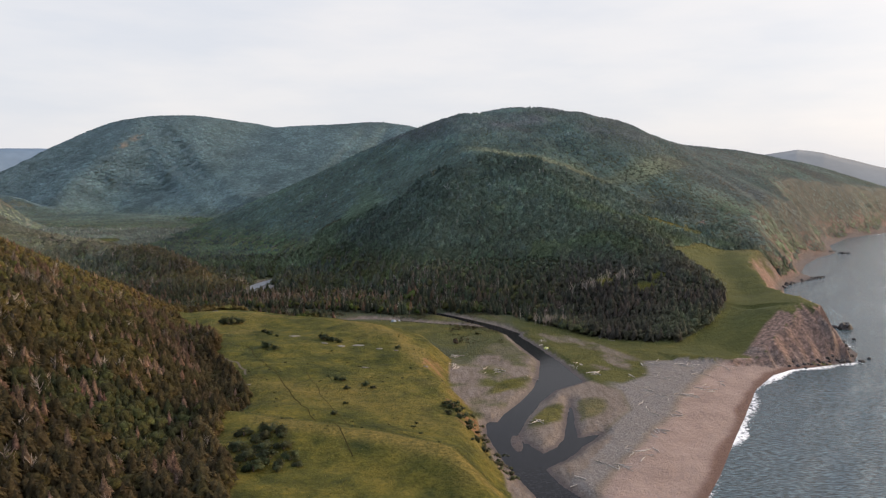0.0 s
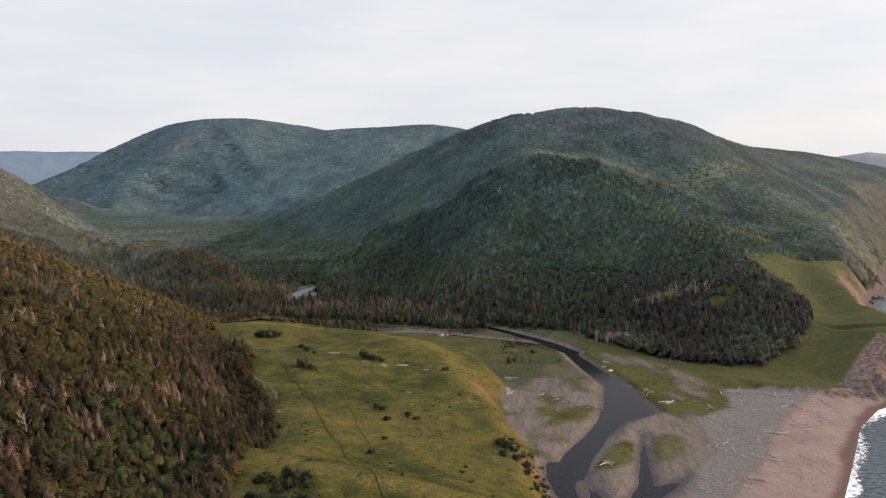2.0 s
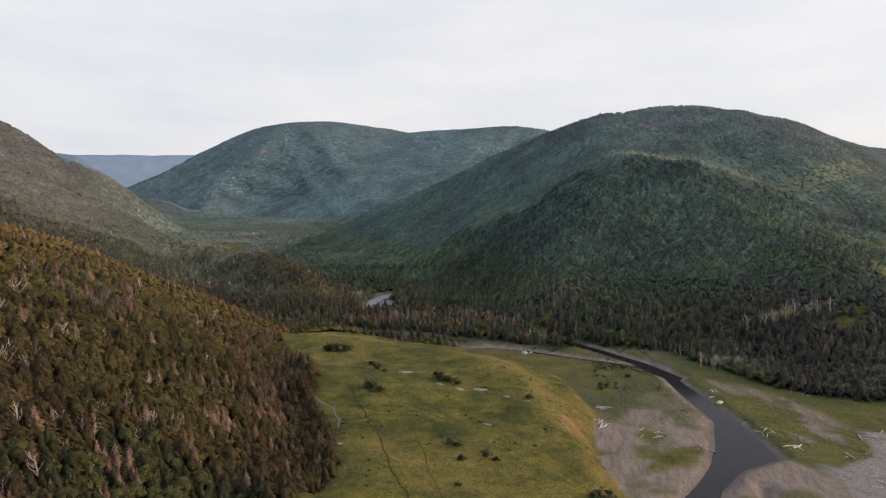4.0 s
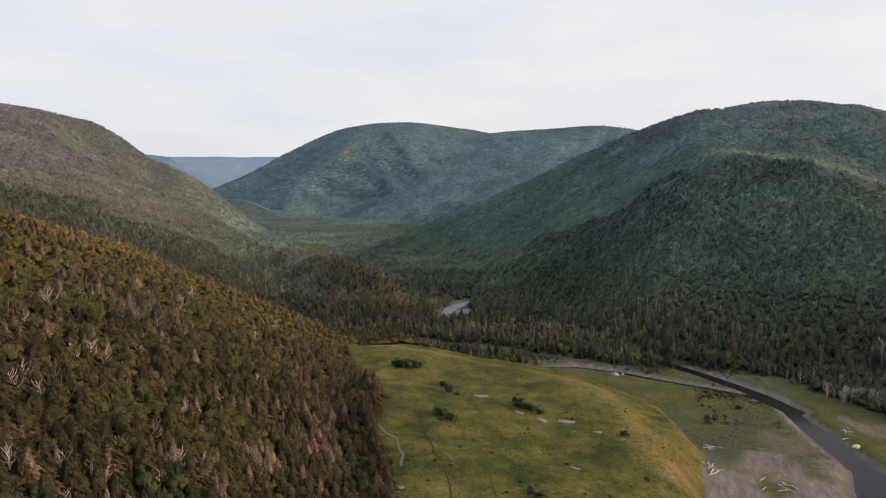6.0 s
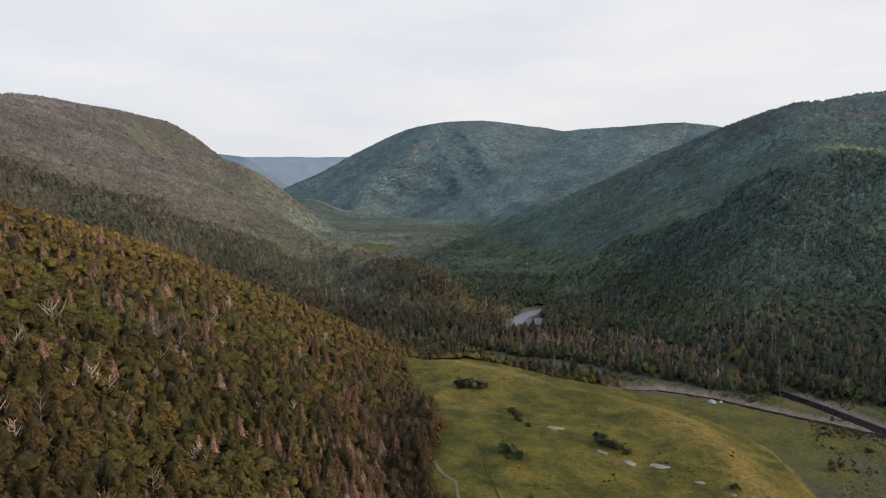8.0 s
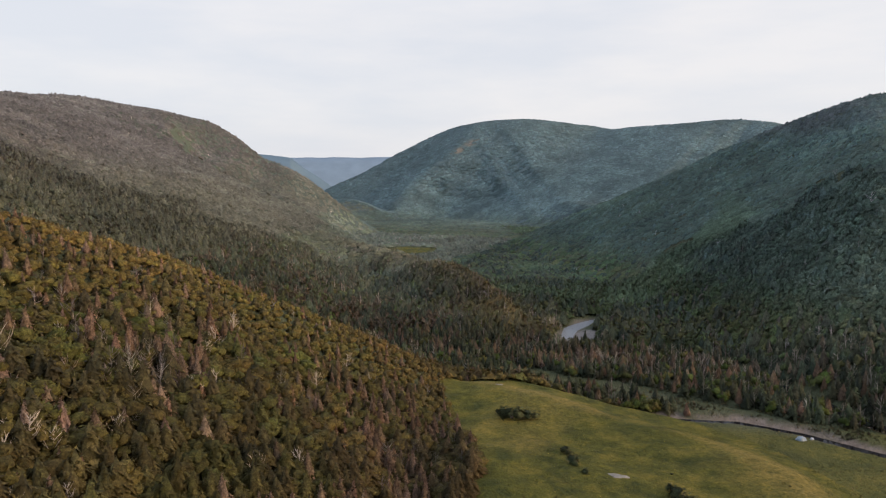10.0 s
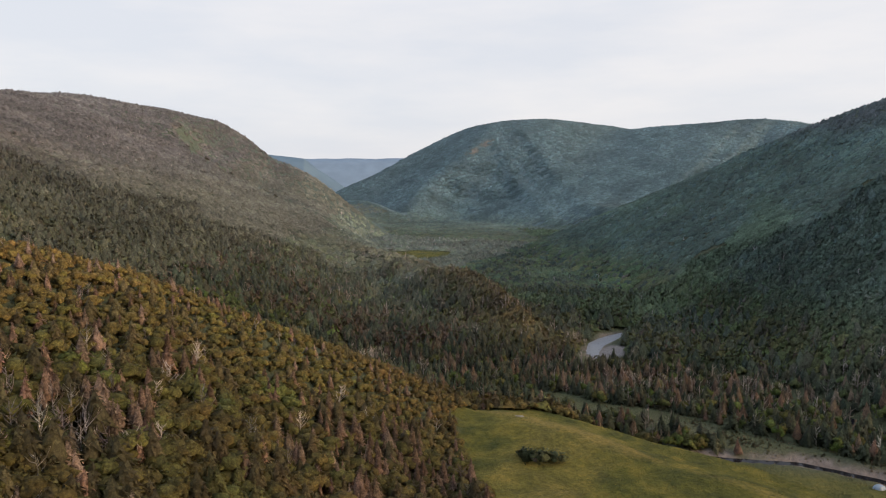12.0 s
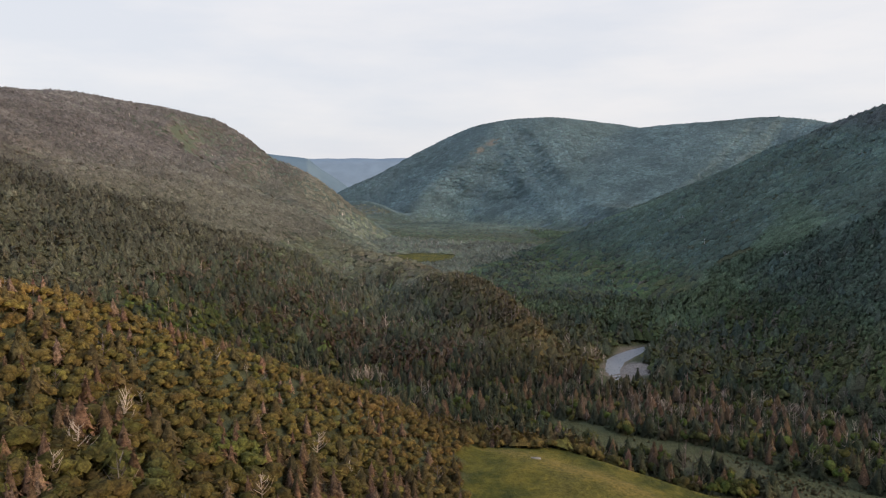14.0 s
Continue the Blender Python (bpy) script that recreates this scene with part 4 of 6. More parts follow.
def leaves(rng, count, centre, radius, size):
    """Small bent leaf clumps through the outer part of an ellipsoid."""
    d = rng.normal(size=(count, 3))
    d /= np.linalg.norm(d, axis=1)[:, None]
    d[:, 2] = np.where(d[:, 2] < -0.45, -d[:, 2], d[:, 2])
    p = d * rng.uniform(0.72, 1.08, (count, 1)) * np.array(radius) + np.array(centre)
    out = []
    for c, w in zip(p, d):
        w = w + rng.normal(size=3) * 0.5 + np.array((0, 0, 0.35))
        w /= np.linalg.norm(w)
        a = np.cross(w, rng.normal(size=3))
        a /= np.linalg.norm(a)
        b = np.cross(w, a)
        s = size * rng.uniform(0.6, 1.3)
        out.append((np.array([c - a * s, c - b * s * 0.6 - w * s * 0.25, c + a * s, c + b * s * 0.7 - w * s * 0.2]), np.array([(0, 1, 2), (0, 2, 3)])))
    return out


def dead_crown(rng, count, width, z0=0.12):
    """Thin bare twigs round a stem, longer below."""
    out = []
    for k in range(count):
        f = z0 + (1 - z0) * k / count
        ang = rng.uniform(0, 6.283)
        r = width * (1.05 - f) * rng.uniform(0.6, 1.2) + 0.02
        d = np.array((math.cos(ang), math.sin(ang), 0))
        n = np.array((-d[1], d[0], 0)) * 0.022
        up = np.array((0, 0, 0.030))
        p = np.array((0, 0, f))
        tip = p + d * r + np.array((0, 0, -0.3 * r + rng.uniform(-.01, .03)))
        mid = (p + tip) / 2
        out.append((np.array([p, mid + n, tip, mid - n]), np.array([(0, 1, 2), (0, 2, 3)])))
        out.append((np.array([p, mid + up, tip]), np.array([(0, 1, 2)])))
    return out


def snag_limbs(rng, count, spreading, apart=False):
    """Bare, forked, rising limbs of a dead tree."""
    out = []
    for k in range(count):
        f = 0.22 + 0.62 * k / count
        ang = rng.uniform(0, 6.283)
        ln = spreading * rng.uniform(0.6, 1.15) * (1.2 - f)
        p = np.array((0, 0, f))
        q = p + np.array((math.cos(ang) * ln * 0.42, math.sin(ang) * ln * 0.42, ln * rng.uniform(0.15, 0.55)))
        turn = ang + rng.uniform(-.9, .9)
        e = q + np.array((math.cos(turn) * ln * 0.25, math.sin(turn) * ln * 0.25, ln * rng.uniform(0.25, 0.6)))
        limb = [stem(p, q, 0.011, 0.008, 3), stem(q, e, 0.008, 0.002, 3)]
        fork = None
        if k % 3:
            turn = ang - 1.1
            fork = stem(q, q + np.array((math.cos(turn) * ln * 0.28, math.sin(turn) * ln * 0.28, ln * 0.4)), 0.007, 0.002, 3)
        if apart:
            out.append((join(limb), fork))
            continue
        if fork is not None:
            limb.append(fork)
        out.append(join(limb))
    return out


def trunk(top=0.95, r=0.018, lean=0.0, sides=5):
    return [stem((0, 0, -0.05), (lean, 0, top), r, r * 0.25, sides)]


def protos(kind, detail, count=5):
    """Unit-height shapes as (stem pieces, crown pieces); detail 3 is for trees that stand alone."""
    out = []
    for k in range(count):
        rng = np.random.default_rng(100 * detail + 10 * k + sum(map(ord, kind)))
        if kind == "spruce":
            out.append((trunk(0.9, 0.02, 0, 4) if detail > 1 else [], spruce_crown(rng, (2, 17, 66, 120, 46)[detail], rng.uniform(0.24, 0.32) * (0.72 if detail == 4 else 1), (0.28, 0.22, 0.125, 0.104, 0.132)[detail])))
        elif kind == "broad":
            out.append((trunk(0.6, 0.02) if detail > 1 else [], leafy_crown(rng, (2, 17, 46, 92, 30)[detail], (0.24, 0.21, 0.108, 0.084, 0.135)[detail], (1, 4, 5, 6, 3)[detail])))
        elif kind == "dead":
            crown = spruce_crown(rng, (4, 14, 80, 130, 30)[detail], rng.uniform(0.18, 0.25), (0.30, 0.19, 0.085, 0.068, 0.11)[detail])[0 if detail > 1 else 1:]
            out.append((trunk(1.0, 0.014, rng.uniform(-.03, .03), 3), crown + dead_crown(rng, (2, 4, 14, 24, 6)[detail], 0.26)))
        elif kind == "snag":
            out.append((trunk(rng.uniform(0.8, 1.0), 0.02, rng.uniform(-.06, .06), 4), snag_limbs(rng, (3, 6, 12, 13, 7)[detail], rng.uniform(0.35, 0.6))))
    return out


def place_many(shapes, x, y, z, size, wide, spin, tint, rng, closed=0.0):
    """Joins one copy of a shape to each place: vertices, faces and the tint of each vertex."""
    which = rng.integers(0, len(shapes), len(x))
    VV, FF, TT, NN, k0 = [], [], [], [], 0
    for s, (V, F, N) in enumerate(shapes):
        i = np.nonzero(which == s)[0]
        if not len(i):
            continue
        c, sn = np.cos(spin[i])[:, None], np.sin(spin[i])[:, None]
        sx_, sz_ = (size[i] * wide[i])[:, None], size[i][:, None]
        P = np.stack([(V[:, 0] * c - V[:, 1] * sn) * sx_ + x[i][:, None], (V[:, 0] * sn + V[:, 1] * c) * sx_ + y[i][:, None], V[:, 2] * sz_ + z[i][:, None]], -1)
        if closed:
            # crowns of a closed canopy hang down the slope as the ground does
            e = 6.0
            gx_ = (on_ground(x[i] + e, y[i]) - on_ground(x[i] - e, y[i]))[:, None] / (2 * e)
            gy_ = (on_ground(x[i], y[i] + e) - on_ground(x[i], y[i] - e))[:, None] / (2 * e)
            P[..., 2] += np.clip(gx_ * (P[..., 0] - x[i][:, None]) + gy_ * (P[..., 1] - y[i][:, None]), -2.5, 2.5)
        VV.append(P.reshape(-1, 3))
        FF.append((F[None] + (np.arange(len(i)) * len(V))[:, None, None] + k0).reshape(-1, 3))
        TT.append(np.repeat(tint[i], len(V), 0))
        B = N * (1 - closed)
        NN.append(np.stack([B[:, 0] * c - B[:, 1] * sn, B[:, 0] * sn + B[:, 1] * c, np.broadcast_to(B[:, 2], c.shape[:1] + B[:, 2].shape)], -1))
        if closed:
            # a closed canopy takes light as the hillside does
            e = 12.0
            up = np.stack([on_ground(x[i] - e, y[i]) - on_ground(x[i] + e, y[i]), on_ground(x[i], y[i] - e) - on_ground(x[i], y[i] + e), np.full(len(i), 2 * e)], 1)
            NN[-1] = NN[-1] + closed * (up / np.linalg.norm(up, axis=1)[:, None])[:, None, :]
        NN[-1] = NN[-1].reshape(-1, 3)

        k0 += len(i) * len(V)
    return np.concatenate(VV), np.concatenate(FF), np.concatenate(TT), np.concatenate(NN)


def jittered(x0, x1, y0, y1, gap, rng):
    X, Y = np.meshgrid(np.arange(x0, x1, gap), np.arange(y0, y1, gap))
    x, y = X.ravel(), Y.ravel()
    return x + rng.uniform(-.48, .48, len(x)) * gap, y + rng.uniform(-.48, .48, len(x)) * gap


def clear_of_trees(x, y, z):
    """Where nothing taller than grass grows: the meadows, river flats, clearings and cliffs."""
    wob = 3.0 * fbm(x, y, 18, 3, 61)
    open_ = (inside(x, y, MEADOW_EDGE) + wob > 0) | (inside(x, y, HEAD_GRASS) + wob > 0)
    open_ |= (flats_edge(x, y) > 0) & (x > -150) & (z < 7)
    open_ |= (river_depth(x, y) > -2.5)
    open_ |= glade(x, y) > 0
    open_ |= inside(x, y, COAST) < np.where(y > 600, 12 + 8 * fbm(x, y, 40, 2, 62), 26)
    open_ |= z < 1.5
    for cx, cy, rr in SCARS:
        open_ |= np.hypot((x - cx) / rr, (y - cy) / (rr * 1.3)) < 1
    return open_


def patch(x, y, size, seed):
    return 0.5 + 0.5 * np.clip(1.6 * fbm(x, y, size, 3, seed), -1, 1)


SPRUCE_C = np.array([(0.028, 0.036, 0.021), (0.040, 0.049, 0.027), (0.056, 0.054, 0.029)])
BROAD_C = np.array([(0.046, 0.054, 0.011), (0.070, 0.067, 0.014), (0.050, 0.070, 0.012)])
OLIVE_C = np.array([(0.126, 0.082, 0.024), (0.146, 0.090, 0.029), (0.102, 0.078, 0.021)])
RUSSET_C = np.array([(0.150, 0.096, 0.072), (0.122, 0.080, 0.060), (0.180, 0.124, 0.098)])
GREY_C = np.array([(0.25, 0.21, 0.175), (0.33, 0.28, 0.24), (0.18, 0.15, 0.13)])


FRESH = [(-140, 293, 8), (-127, 286, 8), (-129, 253, 9), (-118, 257, 8), (-134, 268, 9), (-129, 236, 6), (-135, 325, 6), (-175, 290, 6), (-165, 309, 6), (-171, 338, 7), (-125, 180, 7)]
DYING = [(-119, 270, 9.5), (-116, 291, 9.5), (-104, 275, 9.5), (-106, 251, 6.8), (-106, 289, 8.1), (-116, 228, 5.4), (-145, 360, 10.8), (-152, 366, 8.1), (-145, 327, 6.8), (-171, 273, 6.8), (-161, 285, 8.1), (-169, 293, 5.4), (-175, 308, 6.8), (-158, 322, 5.4), (-163, 348, 8.1), (-152, 350, 9.5), (-151, 323, 5.4), (-111, 175, 5.4), (-103, 168, 5.4), (-109, 205, 5.4), (-105, 226, 4.1), (-104, 202, 4.1), (-119, 317, 6.8), (-130, 326, 10.8), (-68, 167, 6.8)]


def stands(x, y, places):
    s = np.zeros(len(x))
    for cx, cy, r in places:
        s = np.maximum(s, np.exp(-((x - cx) ** 2 + (y - cy) ** 2) / (r * r)))
    return s


def sun_gold(x, y):
    """How gold the leaves are: sunlight painted along the crest of the near slope and on the spur."""
    near = step(76, 6, along(x, y, NEAR_RIDGE)[0]) * step(470, 440, y) * (1 - 0.35 * step(255, 300, y))
    return np.clip(np.maximum(0.85 * near, 0.62 * np.exp(-(along(x, y, SPUR)[0] / 26.0) ** 2)) + 0.5 * (patch(x, y, 45, 71) - 0.5), 0, 0.95)


def choose(rng, table, n, jitter=0.18):
    return table[rng.integers(0, len(table), n)] * rng.uniform(1 - jitter, 1 + jitter, (n, 1)) * rng.uniform(0.94, 1.06, (n, 3))


def grow(name, label, x, y, z, detail, mix, size, rng, cast=None):
    """One wood: mix gives the share of spruce, broad, dead and snag at each place (rows); cast is the wood's hue, with
    haze painted in beyond the near slope, and its weight.
    """
    share = np.cumsum(mix, 1)
    pick = rng.uniform(0, 1, len(x))[:, None] * share[:, -1:]
    kind = (pick > share).sum(1)
    parts = []
    for k, kname in enumerate(("spruce", "broad", "dead", "snag")):
        i = np.nonzero(kind == k)[0]
        if not len(i):
            continue
        n = len(i)
        tint = (choose(rng, SPRUCE_C, n), choose(rng, BROAD_C, n), choose(rng, RUSSET_C, n) if detail in (2, 3) else 0.36 * choose(rng, RUSSET_C, n) + 0.22 * choose(rng, OLIVE_C, n), choose(rng, GREY_C, n))[k]
        if k < 2:
            fresh = step(0.25, 0.8, stands(x[i], y[i], FRESH))[:, None] * (0.75 if k == 0 else 1.0)
            tint = tint * (1 - fresh) + np.array((0.060, 0.098, 0.018)) * rng.uniform(0.75, 1.3, (n, 1)) * fresh
            # painted sunlight: olive-gold tints over the leaf colour
            o = sun_gold(x[i], y[i])[:, None] * (0.6, 1.0)[k] * (1 - fresh)
            tint = tint * (1 - o) + 0.90 * choose(rng, OLIVE_C, n, 0.10) * o
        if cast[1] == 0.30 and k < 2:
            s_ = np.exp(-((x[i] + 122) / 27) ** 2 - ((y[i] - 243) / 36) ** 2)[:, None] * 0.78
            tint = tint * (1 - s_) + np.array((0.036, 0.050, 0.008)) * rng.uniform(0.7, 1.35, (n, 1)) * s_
            # light's fall-off below the sunlit crest, painted as darker tints
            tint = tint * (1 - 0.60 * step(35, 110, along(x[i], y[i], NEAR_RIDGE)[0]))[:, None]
        # tints also painted darker on the slope's further part
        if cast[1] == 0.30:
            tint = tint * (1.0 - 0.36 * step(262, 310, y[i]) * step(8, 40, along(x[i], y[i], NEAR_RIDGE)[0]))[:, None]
        # the cast, with its painted haze, takes over further off
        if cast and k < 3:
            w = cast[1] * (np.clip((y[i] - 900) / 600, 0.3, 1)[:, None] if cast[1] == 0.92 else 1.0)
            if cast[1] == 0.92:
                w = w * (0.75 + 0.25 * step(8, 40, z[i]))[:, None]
            if cast[1] == 0.75:
                w = w * (0.3 + 0.7 * step(10, 40, z[i]))[:, None]
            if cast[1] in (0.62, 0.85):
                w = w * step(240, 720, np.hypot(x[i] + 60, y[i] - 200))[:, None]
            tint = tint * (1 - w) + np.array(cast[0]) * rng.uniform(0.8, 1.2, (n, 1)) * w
        if cast[1] == 0.75:
            s_ = (step(0.55, 0.85, patch(x[i], y[i], 45, 76)) * step(90, 60, z[i]))[:, None] * 0.6
            tint = tint * (1 - s_) + np.array((0.070, 0.096, 0.042)) * s_
            # yellower crowns on the terrace with sunlight painted in, and the dry slope beyond its nose
            t_d, _, t_s = along(x[i], y[i], SHOULDER)
            s_ = (step(-8, 2, t_d * t_s) * step(40, 16, t_d * t_s) * step(78, 92, z[i]) * step(0, 60, x[i]))[:, None] * 0.45
            tint = tint * (1 - s_) + np.array((0.172, 0.150, 0.062)) * rng.uniform(0.8, 1.2, (n, 1)) * s_
            # brown-grey crowns round the nose of the wood
            s_ = (step(50, 100, x[i]) * step(48, 26, z[i]) * step(540, 500, y[i]) * (0.4 + 0.6 * patch(x[i], y[i], 16, 79)))[:, None] * 0.75
            tint = tint * (1 - s_) + np.array((0.056, 0.047, 0.041)) * rng.uniform(0.75, 1.25, (n, 1)) * s_
            # brown spruces on the summit
            s_ = (step(126, 152, z[i]) * patch(x[i], y[i], 40, 78))[:, None] * 0.8
            tint = tint * (1 - s_) + np.array((0.074, 0.066, 0.058)) * rng.uniform(0.75, 1.25, (n, 1)) * s_
            s_ = (step(120, 300, x[i]) * step(560, 700, y[i]) * patch(x[i], y[i], 60, 75))[:, None] * 0.8
            tint = tint * (1 - s_) + np.array((0.066, 0.064, 0.052)) * s_
        if cast[1] == 0.85:
            # greener leaves low on the southern hill, bare grey wood on its top
            s_ = step(135, 75, z[i])[:, None] * 0.6
            tint = tint * (1 - s_) + np.array((0.074, 0.077, 0.050)) * rng.uniform(0.75, 1.3, (n, 1)) * s_
        # painted haze: tints grow brighter and bluer with distance
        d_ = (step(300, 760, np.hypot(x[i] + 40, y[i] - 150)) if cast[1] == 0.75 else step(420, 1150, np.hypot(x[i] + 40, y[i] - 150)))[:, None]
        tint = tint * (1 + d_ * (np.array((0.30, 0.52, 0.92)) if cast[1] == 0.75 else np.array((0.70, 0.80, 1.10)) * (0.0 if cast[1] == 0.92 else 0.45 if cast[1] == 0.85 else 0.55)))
        if detail == 0 and cast[1] == 0.75:
            tint = tint * 0.86
        # shade on the middle hill's left flank, painted as a darker tint
        if detail < 2 and cast[1] == 0.75:
            tint = tint * (0.78 + 0.24 * step(-140, 40, x[i]))[:, None]
        tint = tint * (0.72 + 0.56 * patch(x[i], y[i], 34, 73))[:, None] * (0.84 + 0.32 * patch(x[i], y[i], 130, 74))[:, None] * (rng.uniform(0.80, 1.22, (n, 1)) if detail > 1 else (0.80 + 0.46 * rng.uniform(0, 1, (n, 1)) ** 2.2 if detail else 0.84 + 0.36 * rng.uniform(0, 1, (n, 1))) if cast[1] != 0.92 else rng.uniform(0.88, 1.16, (n, 1)))
        shapes = [(*join(a + b), crown_normals(a + b)) for a, b in protos(kname, detail)]
        h = size[i] * (0.72 if cast[1] == 0.92 else 1.0) * rng.uniform(0.65, 1.35, n) * (1.32 if detail > 1 else 1.1, 0.84, 1.25, 1.35)[k]
        wide = rng.uniform(0.85, 1.25, n) * (1.18, 1.32, 1.05, 1.0)[k] * ((3.4 if cast[1] == 0.92 else 2.1) if detail == 0 else 1.0)
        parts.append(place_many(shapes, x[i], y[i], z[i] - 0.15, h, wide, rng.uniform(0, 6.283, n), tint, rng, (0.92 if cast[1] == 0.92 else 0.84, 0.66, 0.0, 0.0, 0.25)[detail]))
    V, F, k0 = [], [], 0
    for v, f, _, _ in parts:
        V.append(v)
        F.append(f + k0)
        k0 += len(v)
    me = tri_mesh(name, np.concatenate(V), np.concatenate(F), np.concatenate([p[2] for p in parts]), np.concatenate([p[3] for p in parts]))
    me.materials.append(FOLIAGE)
    return tagged(new(name, me), label, "forest", kind="stuff")


def mixture(x, y, z, zone):
    n = len(x)
    a, b, c = patch(x, y, 30, 81), patch(x, y, 55, 82), patch(x, y, 24, 83)
    one = np.ones(n)
    if zone == "near":
        low = step(60, 130, along(x, y, NEAR_RIDGE)[0])
        die = 0.12 * step(0.6, 0.85, c) + 3.4 * step(0.3, 0.75, stands(x, y, DYING)) - 0.6 * stands(x, y, FRESH)
        die = np.maximum(die, 0)
        m = [0.15 + 1.3 * low * (0.3 + a), 0.75 * (1 - 0.75 * low) + 0.35 * (1 - a), 0.10 + 0.75 * die, (0.035 + 0.16 * step(0.62, 0.9, b)) * (1 - 0.75 * low)]
    elif zone == "valley":
        spur = np.exp(-(along(x, y, SPUR)[0] / 45.0) ** 2)
        m = [(0.75 * a + 0.35) * (1 - 0.6 * spur), 0.6 * (1 - a) + 0.12 + 0.6 * spur, 0.9 * step(0.45, 0.75, c) * (1 - 0.6 * step(540, 580, y) * step(-260, -200, x)) + 0.06 + 0.4 * step(560, 520, y) + 1.5 * np.exp(-(((x + 262) / 24) ** 2 + ((y - 515) / 18) ** 2)) + 2.0 * np.exp(-(((x + 385) / 26) ** 2 + ((y - 478) / 20) ** 2)), 0.08 + 0.22 * step(0.55, 0.85, b) + 0.9 * np.exp(-((y - 522) / 16) ** 2) * step(-165, -140, x) * step(0.35, 0.6, c)]
    elif zone == "edge":
        far_up = step(14, 34, z)
        poles = np.exp(-((y - 520) / 20) ** 2) * step(-185, -150, x) * step(40, 0, x)
        nose = step(60, 110, x) * step(40, 24, z)
        m = [0.85 + 0.3 * a - 0.55 * far_up, 0.40 + 0.9 * far_up, (0.08 + 0.5 * step(0.6, 0.85, c)) * (1 - 0.8 * far_up) * step(560, 535, y) + 0.7 * poles + 0.7 * nose * (0.4 + c), (0.12 + 0.5 * step(0.6, 0.85, b)) * (1 - 0.8 * far_up) + 1.1 * poles]
    elif zone == "mid":
        m = [0.12 + 1.0 * step(105, 140, z) + 0.6 * step(18, 8, z), 1.0 * one, 0.04 + 0.3 * step(22, 12, z) * c + 0.2 * step(100, 140, z), 0.010 + 0.12 * step(20, 12, z) * step(.6, .9, b)]
    elif zone == "south":
        m = [0.5 + 0.3 * a, 0.6 * one, 0.35 * step(0.5, 0.8, c) + 0.10, 0.02 * one]
    else:
        m = [0.10 + 0.1 * step(170, 220, z), 1.0 * one, 0.02 * one, 0.0 * one]
    return np.stack(m, 1)


def zone_of(x, y, z):
    """0 near slope, 1 valley floor and spur, 2 middle hill and coast, 3 southern hill, 4 far mountain and ridges, 5 beyond the gap."""
    h = hills(x, y)
    middle = np.maximum(ridge(x, y, HILL_MID, 0.40, 0.40, 60), ridge(x, y, SHOULDER, 0.02, 0.43, 12))
    other = np.maximum(ridge(x, y, HILL_SOUTH, 0.4, 0.42 + 0.36 * step(930, 1060, y), 60), ridge(x, y, SPUR, 0.30, 0.36, 12))
    zone = np.where((x >= 40 - 0.6 * (y - 430)) | ((middle > other) & (middle > 6)), 2, np.where((h >= 46) & (other > middle), 3, 1))
    zone = np.where((zone != 2) & (y > 1120) & ~((x < -560) & (hills(x, y) > 30) & (y < 1420) & (x > -1150)), 4, zone)
    zone = np.where((zone == 2) & (y > 1350) & (x < 0.35 * y - 250), 4, zone)
    zone = np.where((x < -1150) & (y > 1500), 5, zone)
    near = ridge(x, y, NEAR_RIDGE, 0.48, 0.50, 9)
    return np.where((y < 447) & (x < 0) & (near > h), 0, zone)


# hues of the woods; past the near slope haze is mixed into them
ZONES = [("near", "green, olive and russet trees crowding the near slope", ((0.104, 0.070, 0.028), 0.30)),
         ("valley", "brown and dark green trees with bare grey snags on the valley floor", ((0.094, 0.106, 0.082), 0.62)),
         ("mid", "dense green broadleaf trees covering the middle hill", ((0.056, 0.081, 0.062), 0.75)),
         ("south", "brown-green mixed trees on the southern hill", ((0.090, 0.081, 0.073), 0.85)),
         ("far", "trees on the far mountain and rear ridge, painted blue-green with haze", ((0.075, 0.118, 0.126), 0.92)),
         ("far", "trees beyond the mountain gap, painted blue-green with haze", ((0.120, 0.155, 0.185), 0.95))]
